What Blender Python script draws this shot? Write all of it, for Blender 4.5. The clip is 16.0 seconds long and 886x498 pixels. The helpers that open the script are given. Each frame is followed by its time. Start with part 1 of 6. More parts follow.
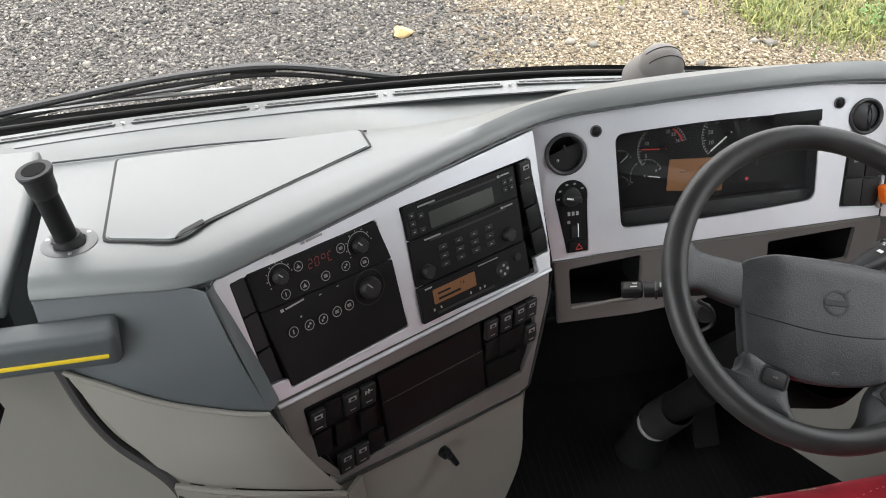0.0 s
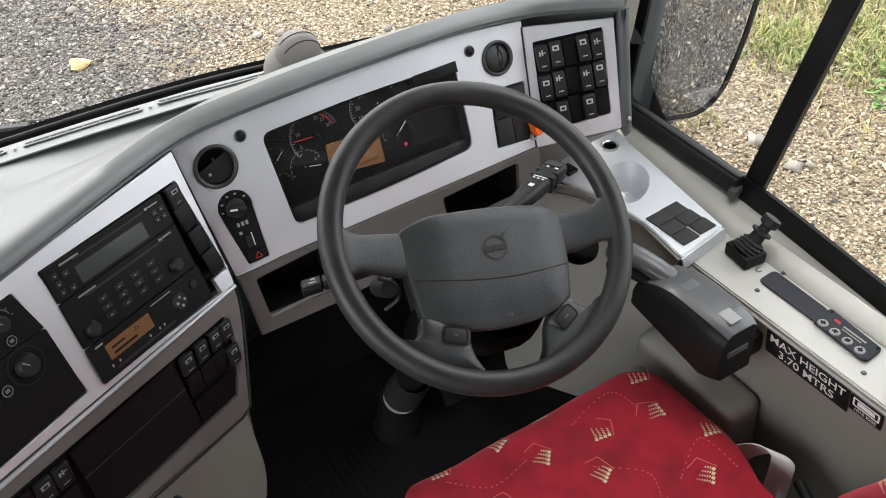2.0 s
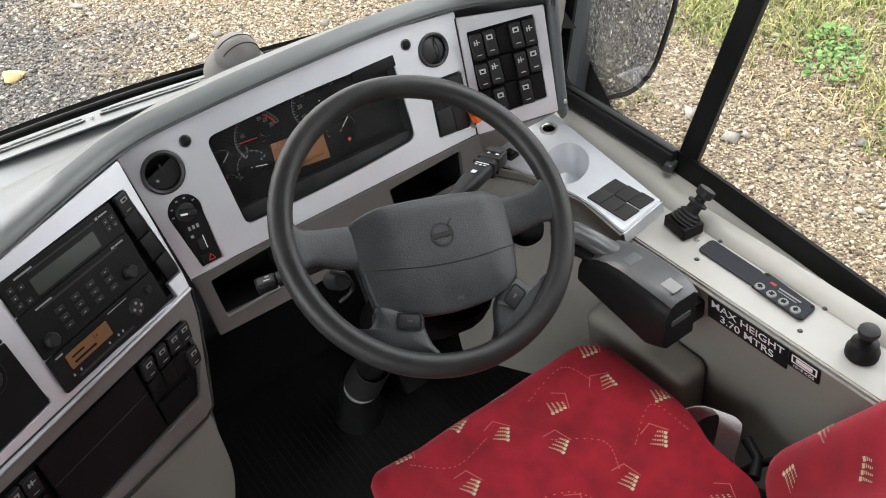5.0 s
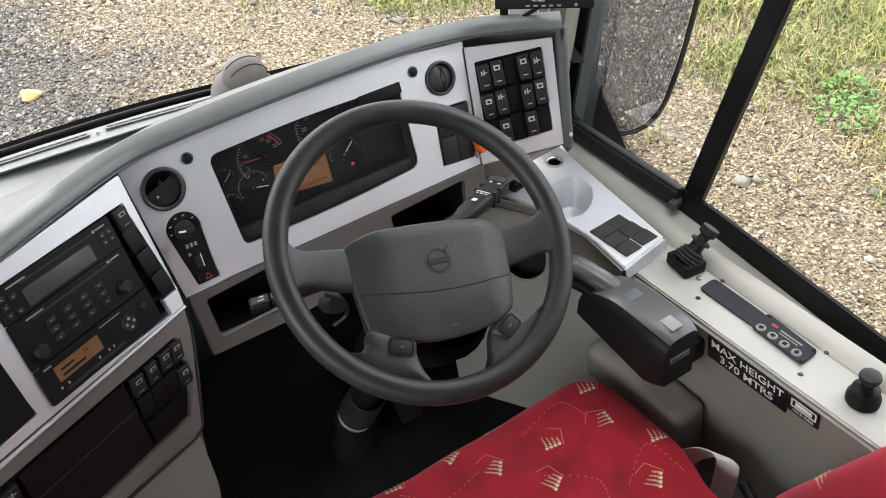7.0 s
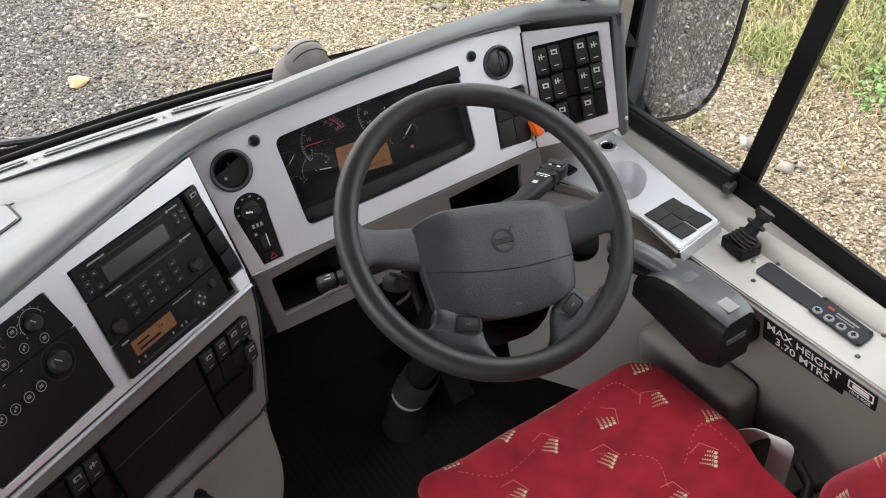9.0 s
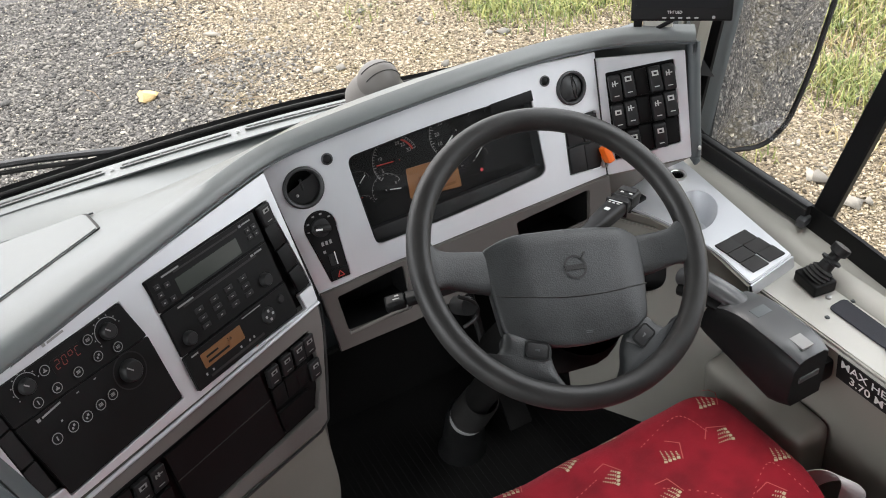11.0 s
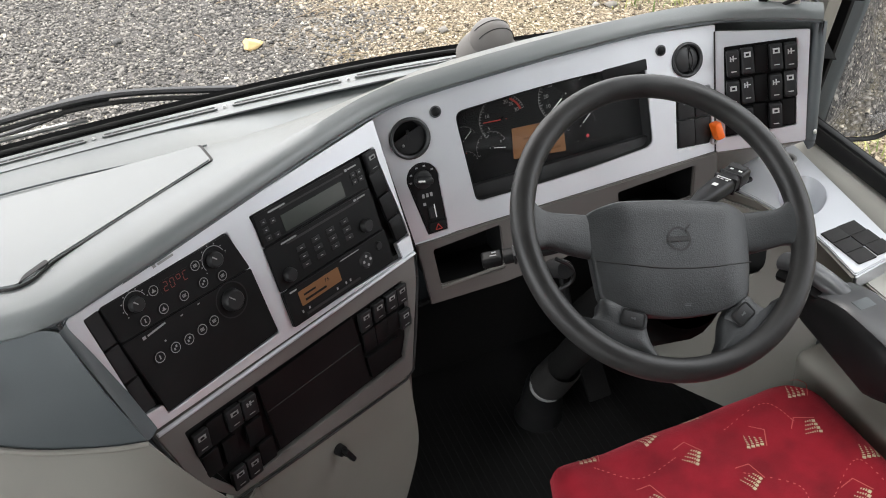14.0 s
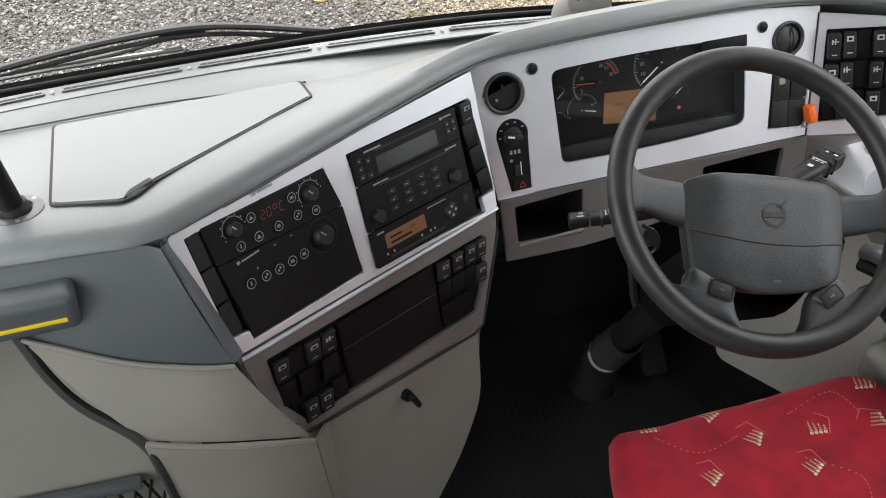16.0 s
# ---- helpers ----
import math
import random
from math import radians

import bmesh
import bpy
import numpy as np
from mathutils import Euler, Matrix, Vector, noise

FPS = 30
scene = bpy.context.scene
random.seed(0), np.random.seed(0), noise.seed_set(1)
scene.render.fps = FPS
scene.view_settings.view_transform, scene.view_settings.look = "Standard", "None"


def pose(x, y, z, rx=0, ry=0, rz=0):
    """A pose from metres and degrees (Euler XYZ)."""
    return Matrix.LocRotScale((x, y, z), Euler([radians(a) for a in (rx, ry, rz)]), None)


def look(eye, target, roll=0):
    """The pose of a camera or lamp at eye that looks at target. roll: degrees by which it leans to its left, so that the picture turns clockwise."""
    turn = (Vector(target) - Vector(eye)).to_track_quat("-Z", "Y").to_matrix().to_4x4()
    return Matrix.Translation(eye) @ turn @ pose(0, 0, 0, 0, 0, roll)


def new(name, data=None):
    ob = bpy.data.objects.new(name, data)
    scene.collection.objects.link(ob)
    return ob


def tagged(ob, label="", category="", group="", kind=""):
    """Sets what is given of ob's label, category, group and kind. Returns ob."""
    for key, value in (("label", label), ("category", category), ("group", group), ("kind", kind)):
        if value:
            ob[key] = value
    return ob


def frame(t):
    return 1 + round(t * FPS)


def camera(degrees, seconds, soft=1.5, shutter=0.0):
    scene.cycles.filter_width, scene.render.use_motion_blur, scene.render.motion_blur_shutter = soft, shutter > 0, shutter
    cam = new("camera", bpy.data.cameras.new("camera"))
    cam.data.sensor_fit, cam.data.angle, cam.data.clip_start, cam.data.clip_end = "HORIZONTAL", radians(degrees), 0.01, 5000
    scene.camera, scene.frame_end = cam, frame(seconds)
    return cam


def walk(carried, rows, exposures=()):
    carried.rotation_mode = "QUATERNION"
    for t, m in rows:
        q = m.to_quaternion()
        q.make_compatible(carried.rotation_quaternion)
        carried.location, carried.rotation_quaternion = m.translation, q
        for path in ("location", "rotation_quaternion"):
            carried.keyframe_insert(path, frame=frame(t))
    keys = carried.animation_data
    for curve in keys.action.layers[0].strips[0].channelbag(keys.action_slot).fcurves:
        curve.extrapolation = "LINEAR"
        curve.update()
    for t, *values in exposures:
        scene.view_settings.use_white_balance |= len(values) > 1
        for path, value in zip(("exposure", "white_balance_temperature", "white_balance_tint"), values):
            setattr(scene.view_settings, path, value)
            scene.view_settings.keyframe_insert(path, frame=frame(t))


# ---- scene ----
cam = camera(50.8, 16.0, soft=1.0)
PATH = [
    (0, (0.11, 0.038, 2.744), (0.402, 1.551, 1.47), -0.3),
    (0.5, (0.151, 0.027, 2.754), (0.522, 1.485, 1.437), -2.2),
    (1, (0.185, 0.029, 2.752), (0.688, 1.443, 1.43), -2.0),
    (1.5, (0.234, 0.04, 2.743), (0.883, 1.407, 1.436), -2.8),
    (2, (0.27, 0.026, 2.736), (1.004, 1.344, 1.423), -4.2),
    (2.5, (0.288, 0.013, 2.734), (1.085, 1.271, 1.4), -3.4),
    (3, (0.292, -0.005, 2.743), (1.111, 1.207, 1.379), -3.9),
    (3.5, (0.287, -0.013, 2.744), (1.105, 1.194, 1.375), -4.3),
    (4, (0.277, -0.011, 2.749), (1.1, 1.183, 1.371), -4.4),
    (4.5, (0.265, -0.01, 2.751), (1.092, 1.212, 1.401), -4.7),
    (5, (0.257, -0.006, 2.763), (1.066, 1.243, 1.427), -5.4),
    (7.5, (0.275, -0.019, 2.741), (1.097, 1.288, 1.47), -3.3),
    (8, (0.253, -0.018, 2.747), (1.037, 1.292, 1.455), -4.2),
    (10.5, (0.2, -0.005, 2.76), (0.92, 1.37, 1.499), -5.0),
    (11, (0.194, 0.004, 2.755), (0.874, 1.411, 1.507), -5.4),
    (11.5, (0.193, 0.001, 2.758), (0.821, 1.429, 1.507), -5.9),
    (12, (0.187, 0.001, 2.756), (0.786, 1.449, 1.512), -6.1),
    (12.5, (0.179, 0.01, 2.748), (0.773, 1.473, 1.52), -5.5),
    (13, (0.18, 0.016, 2.743), (0.752, 1.485, 1.512), -5.2),
    (13.5, (0.173, 0.012, 2.741), (0.706, 1.463, 1.472), -5.2),
    (14, (0.158, 0.003, 2.742), (0.664, 1.449, 1.457), -4.4),
    (14.5, (0.146, -0.01, 2.746), (0.622, 1.439, 1.452), -4.0),
    (15, (0.137, -0.013, 2.748), (0.578, 1.455, 1.463), -3.7),
    (15.5, (0.117, -0.006, 2.743), (0.549, 1.479, 1.475), -3.2),
    (16, (0.074, 0.006, 2.728), (0.493, 1.44, 1.398), -1.1),
]
walk(cam, [(t, look(eye, target, roll)) for t, eye, target, roll in PATH])

# ---- world, sun, exposure ----
scene.view_settings.exposure = 1.4
world = bpy.data.worlds.new("sky")
scene.world = world
world.use_nodes = True
wn = world.node_tree.nodes
sky = wn.new("ShaderNodeTexSky")
sky.sky_type, sky.sun_disc = "NISHITA", False
sky.sun_elevation, sky.sun_rotation = radians(56), radians(-13)
sky.air_density, sky.dust_density, sky.ozone_density = 1.0, 5.0, 1.0
haze = wn.new("ShaderNodeMixRGB")
haze.inputs[0].default_value = 0.75
haze.inputs[2].default_value = (9.0, 9.1, 9.2, 1)
world.node_tree.links.new(sky.outputs[0], haze.inputs[1])
world.node_tree.links.new(haze.outputs[0], wn["Background"].inputs[0])
wn["Background"].inputs[1].default_value = 0.20
sun_data = bpy.data.lights.new("sun", "SUN")
sun_data.energy, sun_data.angle, sun_data.color = 0.9, radians(40), (1.0, 0.97, 0.93)
sun = new("sun", sun_data)
sun.matrix_world = look((0, 0, 20), (3, -13, 0))


def window_fill(name, at_, aim, wide, high, watts):
    """An added fill lamp at a window opening, on top of the sky's own light."""
    data = bpy.data.lights.new(name, "AREA")
    data.shape, data.size, data.size_y, data.energy, data.color = "RECTANGLE", wide, high, watts, (0.97, 0.99, 1.0)
    ob = new(name, data)
    ob.matrix_world = look(at_, aim)


# added fills: one for instruments and console side, one for console top and sill
window_fill("entrance_window_fill", (-0.90, 0.55, 2.40), (1.3, 0.55, 1.75), 1.3, 0.8, 5.0)
window_fill("driver_window_fill", (1.48, 0.85, 2.60), (1.15, 0.75, 1.5), 1.0, 0.25, 2.8)


# ---- materials ----
def material(name, color, rough=0.5, metal=0.0, grain=300.0, bump=0.15, stain=0.12, stain_scale=6.0, spec=0.5, coat=0.0):
    """A surface with fine grain in its relief and broad uneven tone."""
    m = bpy.data.materials.new(name)
    m.use_nodes = True
    n, l = m.node_tree.nodes, m.node_tree.links
    b = n["Principled BSDF"]
    b.inputs["Metallic"].default_value = metal
    b.inputs["Specular IOR Level"].default_value = spec
    b.inputs["Coat Weight"].default_value = coat
    co = n.new("ShaderNodeTexCoord")
    big = n.new("ShaderNodeTexNoise")
    big.inputs["Scale"].default_value, big.inputs["Detail"].default_value = stain_scale, 6
    l.new(co.outputs["Object"], big.inputs["Vector"])
    ramp = n.new("ShaderNodeValToRGB")
    ramp.color_ramp.elements[0].position, ramp.color_ramp.elements[1].position = 0.3, 0.7
    ramp.color_ramp.elements[0].color = (*[c * (1 - stain) for c in color], 1)
    ramp.color_ramp.elements[1].color = (*[min(1, c * (1 + stain)) for c in color], 1)
    l.new(big.outputs["Fac"], ramp.inputs["Fac"])
    l.new(ramp.outputs["Color"], b.inputs["Base Color"])
    fine = n.new("ShaderNodeTexNoise")
    fine.inputs["Scale"].default_value, fine.inputs["Detail"].default_value = grain, 3
    l.new(co.outputs["Object"], fine.inputs["Vector"])
    mr = n.new("ShaderNodeMapRange")
    mr.inputs["To Min"].default_value, mr.inputs["To Max"].default_value = max(0.03, rough - 0.08), min(1, rough + 0.1)
    l.new(big.outputs["Fac"], mr.inputs["Value"])
    l.new(mr.outputs["Result"], b.inputs["Roughness"])
    if bump:
        bp = n.new("ShaderNodeBump")
        bp.inputs["Strength"].default_value, bp.inputs["Distance"].default_value = bump, 0.001
        l.new(fine.outputs["Fac"], bp.inputs["Height"])
        l.new(bp.outputs["Normal"], b.inputs["Normal"])
    return m


def glowing(name, color, strength):
    m = bpy.data.materials.new(name)
    m.use_nodes = True
    b = m.node_tree.nodes["Principled BSDF"]
    b.inputs["Base Color"].default_value = (*[c * 0.3 for c in color], 1)
    b.inputs["Emission Color"].default_value = (*color, 1)
    b.inputs["Emission Strength"].default_value = strength
    return m


DASH = material("soft_grey_dash_plastic", (0.152, 0.164, 0.163), 0.38, grain=900, bump=0.3, stain=0.06, spec=0.65)
FACE = material("dark_grey_moulded_plastic", (0.070, 0.080, 0.084), 0.45, grain=700, bump=0.2, stain=0.08)
SILVER = material("silver_painted_plastic", (0.69, 0.705, 0.73), 0.42, metal=0.55, grain=1200, bump=0.06, stain=0.05)
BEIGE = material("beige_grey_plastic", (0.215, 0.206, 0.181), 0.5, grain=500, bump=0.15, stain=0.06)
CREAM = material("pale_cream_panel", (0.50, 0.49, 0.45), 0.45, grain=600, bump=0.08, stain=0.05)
BLACK = material("black_plastic", (0.010, 0.010, 0.0102), 0.42, grain=800, bump=0.12, stain=0.25, spec=0.14)
SATIN = material("satin_black_plastic", (0.016, 0.016, 0.0165), 0.5, grain=600, bump=0.2, stain=0.2, spec=0.3)
RUBBER = material("black_rubber", (0.017, 0.016, 0.0155), 0.7, grain=400, bump=0.3, stain=0.3)
LEATHER = material("worn_black_grained_plastic", (0.033, 0.035, 0.036), 0.46, grain=480, bump=0.5, stain=0.3, stain_scale=16, spec=0.4)
RIM = material("dark_rubber_grip", (0.021, 0.0205, 0.020), 0.42, grain=500, bump=0.25, stain=0.3, stain_scale=18, spec=0.32)
LIGHTBEIGE = material("pale_beige_sill_plastic", (0.52, 0.505, 0.455), 0.45, grain=500, bump=0.12, stain=0.05)
WHITE = material("white_print", (0.75, 0.75, 0.73), 0.6, bump=0)
DIM = material("grey_print", (0.27, 0.27, 0.265), 0.6, bump=0)
PALE = material("pale_print", (0.5, 0.5, 0.49), 0.6, bump=0)
RED = material("red_print", (0.42, 0.03, 0.02), 0.5, bump=0)
ORANGE = material("orange_plastic", (0.8, 0.14, 0.01), 0.4)
YELLOW = material("yellow_paint_stripe", (0.75, 0.55, 0.03), 0.5)
METAL = material("brushed_metal", (0.55, 0.55, 0.54), 0.3, metal=1.0, grain=500, bump=0.1)
GREY = material("grey_lacquered_cover", (0.07, 0.072, 0.075), 0.33, grain=900, bump=0.05, stain=0.06)
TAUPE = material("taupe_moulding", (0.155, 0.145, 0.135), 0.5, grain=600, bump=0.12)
# the same taupe darkened: shade under the fascia put into the colour
TAUPE_SHADED = material("shaded_taupe_moulding", (0.095, 0.088, 0.082), 0.5, grain=600, bump=0.12)
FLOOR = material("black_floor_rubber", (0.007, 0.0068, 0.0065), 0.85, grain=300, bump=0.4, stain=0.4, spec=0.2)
STRAP = material("white_webbing", (0.8, 0.8, 0.8), 0.8, grain=900, bump=0.6)
LED = glowing("red_digits", (0.55, 0.09, 0.07), 0.012)
AMBER = glowing("amber_backlit_display", (0.55, 0.25, 0.09), 0.010)
LCD = material("grey_green_lcd", (0.055, 0.062, 0.055), 0.15, bump=0, stain=0.04)
LAMP_RED = glowing("red_warning_light", (1.0, 0.10, 0.12), 0.10)

GLASS = bpy.data.materials.new("clear_glass")
GLASS.use_nodes = True
gn, gl = GLASS.node_tree.nodes, GLASS.node_tree.links
tr, gs, mx, fz = gn.new("ShaderNodeBsdfTransparent"), gn.new("ShaderNodeBsdfGlossy"), gn.new("ShaderNodeMixShader"), gn.new("ShaderNodeFresnel")
gs.inputs["Roughness"].default_value = 0.02
fz.inputs["IOR"].default_value = 1.25
gl.new(fz.outputs[0], mx.inputs[0]), gl.new(tr.outputs[0], mx.inputs[1]), gl.new(gs.outputs[0], mx.inputs[2])
gl.new(mx.outputs[0], gn["Material Output"].inputs[0])

LENS = bpy.data.materials.new("instrument_lens")
LENS.use_nodes = True
ln, ll = LENS.node_tree.nodes, LENS.node_tree.links
lt, lg, lm = ln.new("ShaderNodeBsdfTransparent"), ln.new("ShaderNodeBsdfGlossy"), ln.new("ShaderNodeMixShader")
lg.inputs["Roughness"].default_value = 0.05
lm.inputs[0].default_value = 0.10
ll.new(lt.outputs[0], lm.inputs[1]), ll.new(lg.outputs[0], lm.inputs[2]), ll.new(lm.outputs[0], ln["Material Output"].inputs[0])
MIRROR = bpy.data.materials.new("mirror_glass")
MIRROR.use_nodes = True
mb = MIRROR.node_tree.nodes["Principled BSDF"]
mb.inputs["Base Color"].default_value, mb.inputs["Metallic"].default_value, mb.inputs["Roughness"].default_value = (0.8, 0.81, 0.82, 1), 1.0, 0.02


def velour():
    m = material("red_velour", (0.235, 0.008, 0.017), 0.85, grain=900, bump=0.7, stain=0.3, stain_scale=14, spec=0.2)
    b = m.node_tree.nodes["Principled BSDF"]
    b.inputs["Sheen Weight"].default_value = 0.35
    b.inputs["Sheen Tint"].default_value = (1.0, 0.25, 0.3, 1)
    return m


VELOUR = velour()
THREAD = material("gold_woven_thread", (0.58, 0.45, 0.30), 0.8, grain=2500, bump=0.6)
THREAD_RED = material("rose_woven_thread", (0.52, 0.10, 0.09), 0.85, grain=2500, bump=0.5)


# ---- building helpers ----
def part(name, bm, mat, parent=None, label="", smooth=True):
    me = bpy.data.meshes.new(name)
    bmesh.ops.recalc_face_normals(bm, faces=bm.faces)
    bm.to_mesh(me)
    bm.free()
    me.materials.append(mat)
    for p in me.polygons:
        p.use_smooth = smooth
    if smooth:
        me.set_sharp_from_angle(angle=radians(38))
    ob = new(name, me)
    if parent:
        ob.parent = parent
    if label:
        ob["label"] = label
    return ob


def thing(name, label, category, group="", kind=""):
    return tagged(new(name), label, category, group, kind)


def frame_of(o, u, v):
    u, v = Vector(u).normalized(), Vector(v).normalized()
    n = u.cross(v).normalized()
    v = n.cross(u)
    m = Matrix((u, v, n)).transposed().to_4x4()
    m.translation = Vector(o)
    return m


I4 = Matrix.Identity(4)


def box(w, d, h, m=I4, bevel=0.003, segs=2):
    """A block w by d by h, centred on m."""
    bm = bmesh.new()
    bmesh.ops.create_cube(bm, size=1)
    bmesh.ops.scale(bm, vec=(w, d, h), verts=bm.verts)
    if bevel:
        bmesh.ops.bevel(bm, geom=bm.edges[:] + bm.verts[:], offset=bevel, segments=segs, affect="EDGES", profile=0.6)
    bm.transform(m)
    return bm


def join(*bms):
    out = bms[0]
    for b in bms[1:]:
        me = bpy.data.meshes.new("tmp")
        b.to_mesh(me)
        b.free()
        out.from_mesh(me)
        bpy.data.meshes.remove(me)
    return out


def rounded(pts, r, n=5):
    """A polygon with its corners rounded by r (or a radius for each)."""
    out, k = [], len(pts)
    for i in range(k):
        p, a, b = Vector(pts[i]), Vector(pts[i - 1]), Vector(pts[(i + 1) % k])
        ri = r[i] if isinstance(r, (list, tuple)) else r
        da, db = (a - p), (b - p)
        ra = min(ri, da.length * 0.48, db.length * 0.48)
        if ra < 1e-5:
            out.append(tuple(p))
            continue
        pa, pb = p + da.normalized() * ra, p + db.normalized() * ra
        for j in range(n + 1):
            t = j / n
            out.append(tuple(pa * (1 - t) ** 2 + p * 2 * t * (1 - t) + pb * t * t))
    return out


def rect(x0, y0, x1, y1):
    return [(x0, y0), (x1, y0), (x1, y1), (x0, y1)]


def disc(cx, cy, r, n=32):
    return [(cx + r * math.cos(2 * math.pi * i / n), cy + r * math.sin(2 * math.pi * i / n)) for i in range(n)]


def plate(outer, holes=(), m=I4, thick=0.004, top=0.0, bevel=0.0):
    """A flat plate in the plane of m, its face at height top, with holes through it."""
    bm = bmesh.new()
    edges = []
    for loop in (outer, *holes):
        vs = [bm.verts.new((x, y, top)) for x, y in loop]
        edges += [bm.edges.new((vs[i], vs[(i + 1) % len(vs)])) for i in range(len(vs))]
    bmesh.ops.triangle_fill(bm, use_beauty=True, use_dissolve=False, edges=edges)
    if thick:
        ext = bmesh.ops.extrude_face_region(bm, geom=bm.faces[:])
        bmesh.ops.translate(bm, vec=(0, 0, -thick), verts=[g for g in ext["geom"] if isinstance(g, bmesh.types.BMVert)])
        bmesh.ops.recalc_face_normals(bm, faces=bm.faces)
        if bevel:
            rim = [e for e in bm.edges if len(e.link_faces) == 2 and e.calc_face_angle(0) > 1.0 and all(abs(v.co.z - top) < 1e-6 for v in e.verts)]
            bmesh.ops.bevel(bm, geom=rim, offset=bevel, segments=2, affect="EDGES")
    bm.transform(m)
    return bm


def lathe(profile, m=I4, n=32):
    """A turned body round m's z axis: profile of (radius, height)."""
    bm = bmesh.new()
    rings = []
    for r, h in profile:
        if r < 1e-6:
            rings.append([bm.verts.new((0, 0, h))])
        else:
            rings.append([bm.verts.new((r * math.cos(2 * math.pi * i / n), r * math.sin(2 * math.pi * i / n), h)) for i in range(n)])
    for a, b in zip(rings, rings[1:]):
        for i in range(n):
            j = (i + 1) % n
            if len(a) == 1 and len(b) == 1:
                continue
            if len(a) == 1:
                bm.faces.new((a[0], b[i], b[j]))
            elif len(b) == 1:
                bm.faces.new((a[i], a[j], b[0]))
            else:
                bm.faces.new((a[i], a[j], b[j], b[i]))
    bm.transform(m)
    return bm


def spline(pts, n):
    """Catmull-Rom through pts, n steps a span."""
    pts = [Vector(p) for p in pts]
    out = []
    for i in range(len(pts) - 1):
        p0, p1, p2, p3 = pts[max(i - 1, 0)], pts[i], pts[i + 1], pts[min(i + 2, len(pts) - 1)]
        for j in range(n):
            t = j / n
            out.append(0.5 * ((2 * p1) + (p2 - p0) * t + (2 * p0 - 5 * p1 + 4 * p2 - p3) * t * t + (3 * p1 - p0 - 3 * p2 + p3) * t ** 3))
    return out + [pts[-1]]


def tube(pts, r, n=10, cap=True, flat=1.0):
    """A bar along pts; r: one radius or one for each point. flat squeezes it across."""
    bm = bmesh.new()
    pts = [Vector(p) for p in pts]
    rings, up = [], Vector((0.13, 0.21, 0.97)).normalized()
    for i, p in enumerate(pts):
        d = (pts[min(i + 1, len(pts) - 1)] - pts[max(i - 1, 0)]).normalized()
        a = d.cross(up).normalized()
        b = d.cross(a)
        ri = r[i] if isinstance(r, (list, tuple)) else r
        rings.append([bm.verts.new(p + ri * (math.cos(2 * math.pi * k / n) * a + flat * math.sin(2 * math.pi * k / n) * b)) for k in range(n)])
    for a, b in zip(rings, rings[1:]):
        for i in range(n):
            bm.faces.new((a[i], a[(i + 1) % n], b[(i + 1) % n], b[i]))
    if cap:
        bm.faces.new(rings[0]), bm.faces.new(rings[-1])
    return bm


def grid(rows, closed=False):
    """A sheet through rows of points."""
    bm = bmesh.new()
    vs = [[bm.verts.new(p) for p in row] for row in rows]
    for a, b in zip(vs, vs[1:]):
        k = len(a)
        for i in range(k if closed else k - 1):
            j = (i + 1) % k
            try:
                bm.faces.new((a[i], a[j], b[j], b[i]))
            except ValueError:
                pass
    return bm


def thicken(bm, d):
    """Gives a sheet the thickness d, away from its normals."""
    bmesh.ops.recalc_face_normals(bm, faces=bm.faces)
    bmesh.ops.solidify(bm, geom=bm.faces[:], thickness=d)
    return bm


def writing(text, size, m, mat, parent=None, name="lettering", depth=0.0004, align="CENTER", bold=0.0, squeeze=1.0):
    cu = bpy.data.curves.new(name, "FONT")
    cu.body, cu.size, cu.align_x, cu.align_y, cu.extrude, cu.offset = text, size, align, "CENTER", depth, bold
    tmp = bpy.data.objects.new(name, cu)
    scene.collection.objects.link(tmp)
    bpy.context.view_layer.update()
    me = bpy.data.meshes.new_from_object(tmp.evaluated_get(bpy.context.evaluated_depsgraph_get()))
    bpy.data.objects.remove(tmp)
    bpy.data.curves.remove(cu)
    me.transform(m @ Matrix.Diagonal((squeeze, 1, 1, 1)))
    me.materials.clear()
    me.materials.append(mat)
    ob = new(name, me)
    if parent:
        ob.parent = parent
    return ob


def bars(spots, m, lift=0.0006):
    """Small flat marks (x0, y0, x1, y1) on the plane of m."""
    bm = bmesh.new()
    for x0, y0, x1, y1 in spots:
        b = box(abs(x1 - x0), abs(y1 - y0), lift, Matrix.Translation(((x0 + x1) / 2, (y0 + y1) / 2, lift / 2)), bevel=0)
        join(bm, b)
    bm.transform(m)
    return bm


def arc_band(cx, cy, r0, r1, a0, a1, m, n=24, lift=0.0006):
    bm = bmesh.new()
    rows = []
    for i in range(n + 1):
        a = radians(a0 + (a1 - a0) * i / n)
        rows.append([(cx + r * math.cos(a), cy + r * math.sin(a), lift) for r in (r0, r1)])
    bm.free()
    bm = grid(rows)
    bm.transform(m)
    return bm


def at(m, x, y, z=0.0, turn=0.0):
    return m @ Matrix.Translation((x, y, z)) @ Matrix.Rotation(radians(turn), 4, "Z")


# ---- coach shell ----
XL, XR, YB, YF, ZF, ZC = -0.98, 1.56, -4.2, 1.66, 0.93, 3.05


def wall(name, outer, holes, m, thick, mat, label):
    ob = part(name, plate(outer, holes, m, thick, 0.0), mat, smooth=False)
    return tagged(ob, label, "wall", kind="structure")


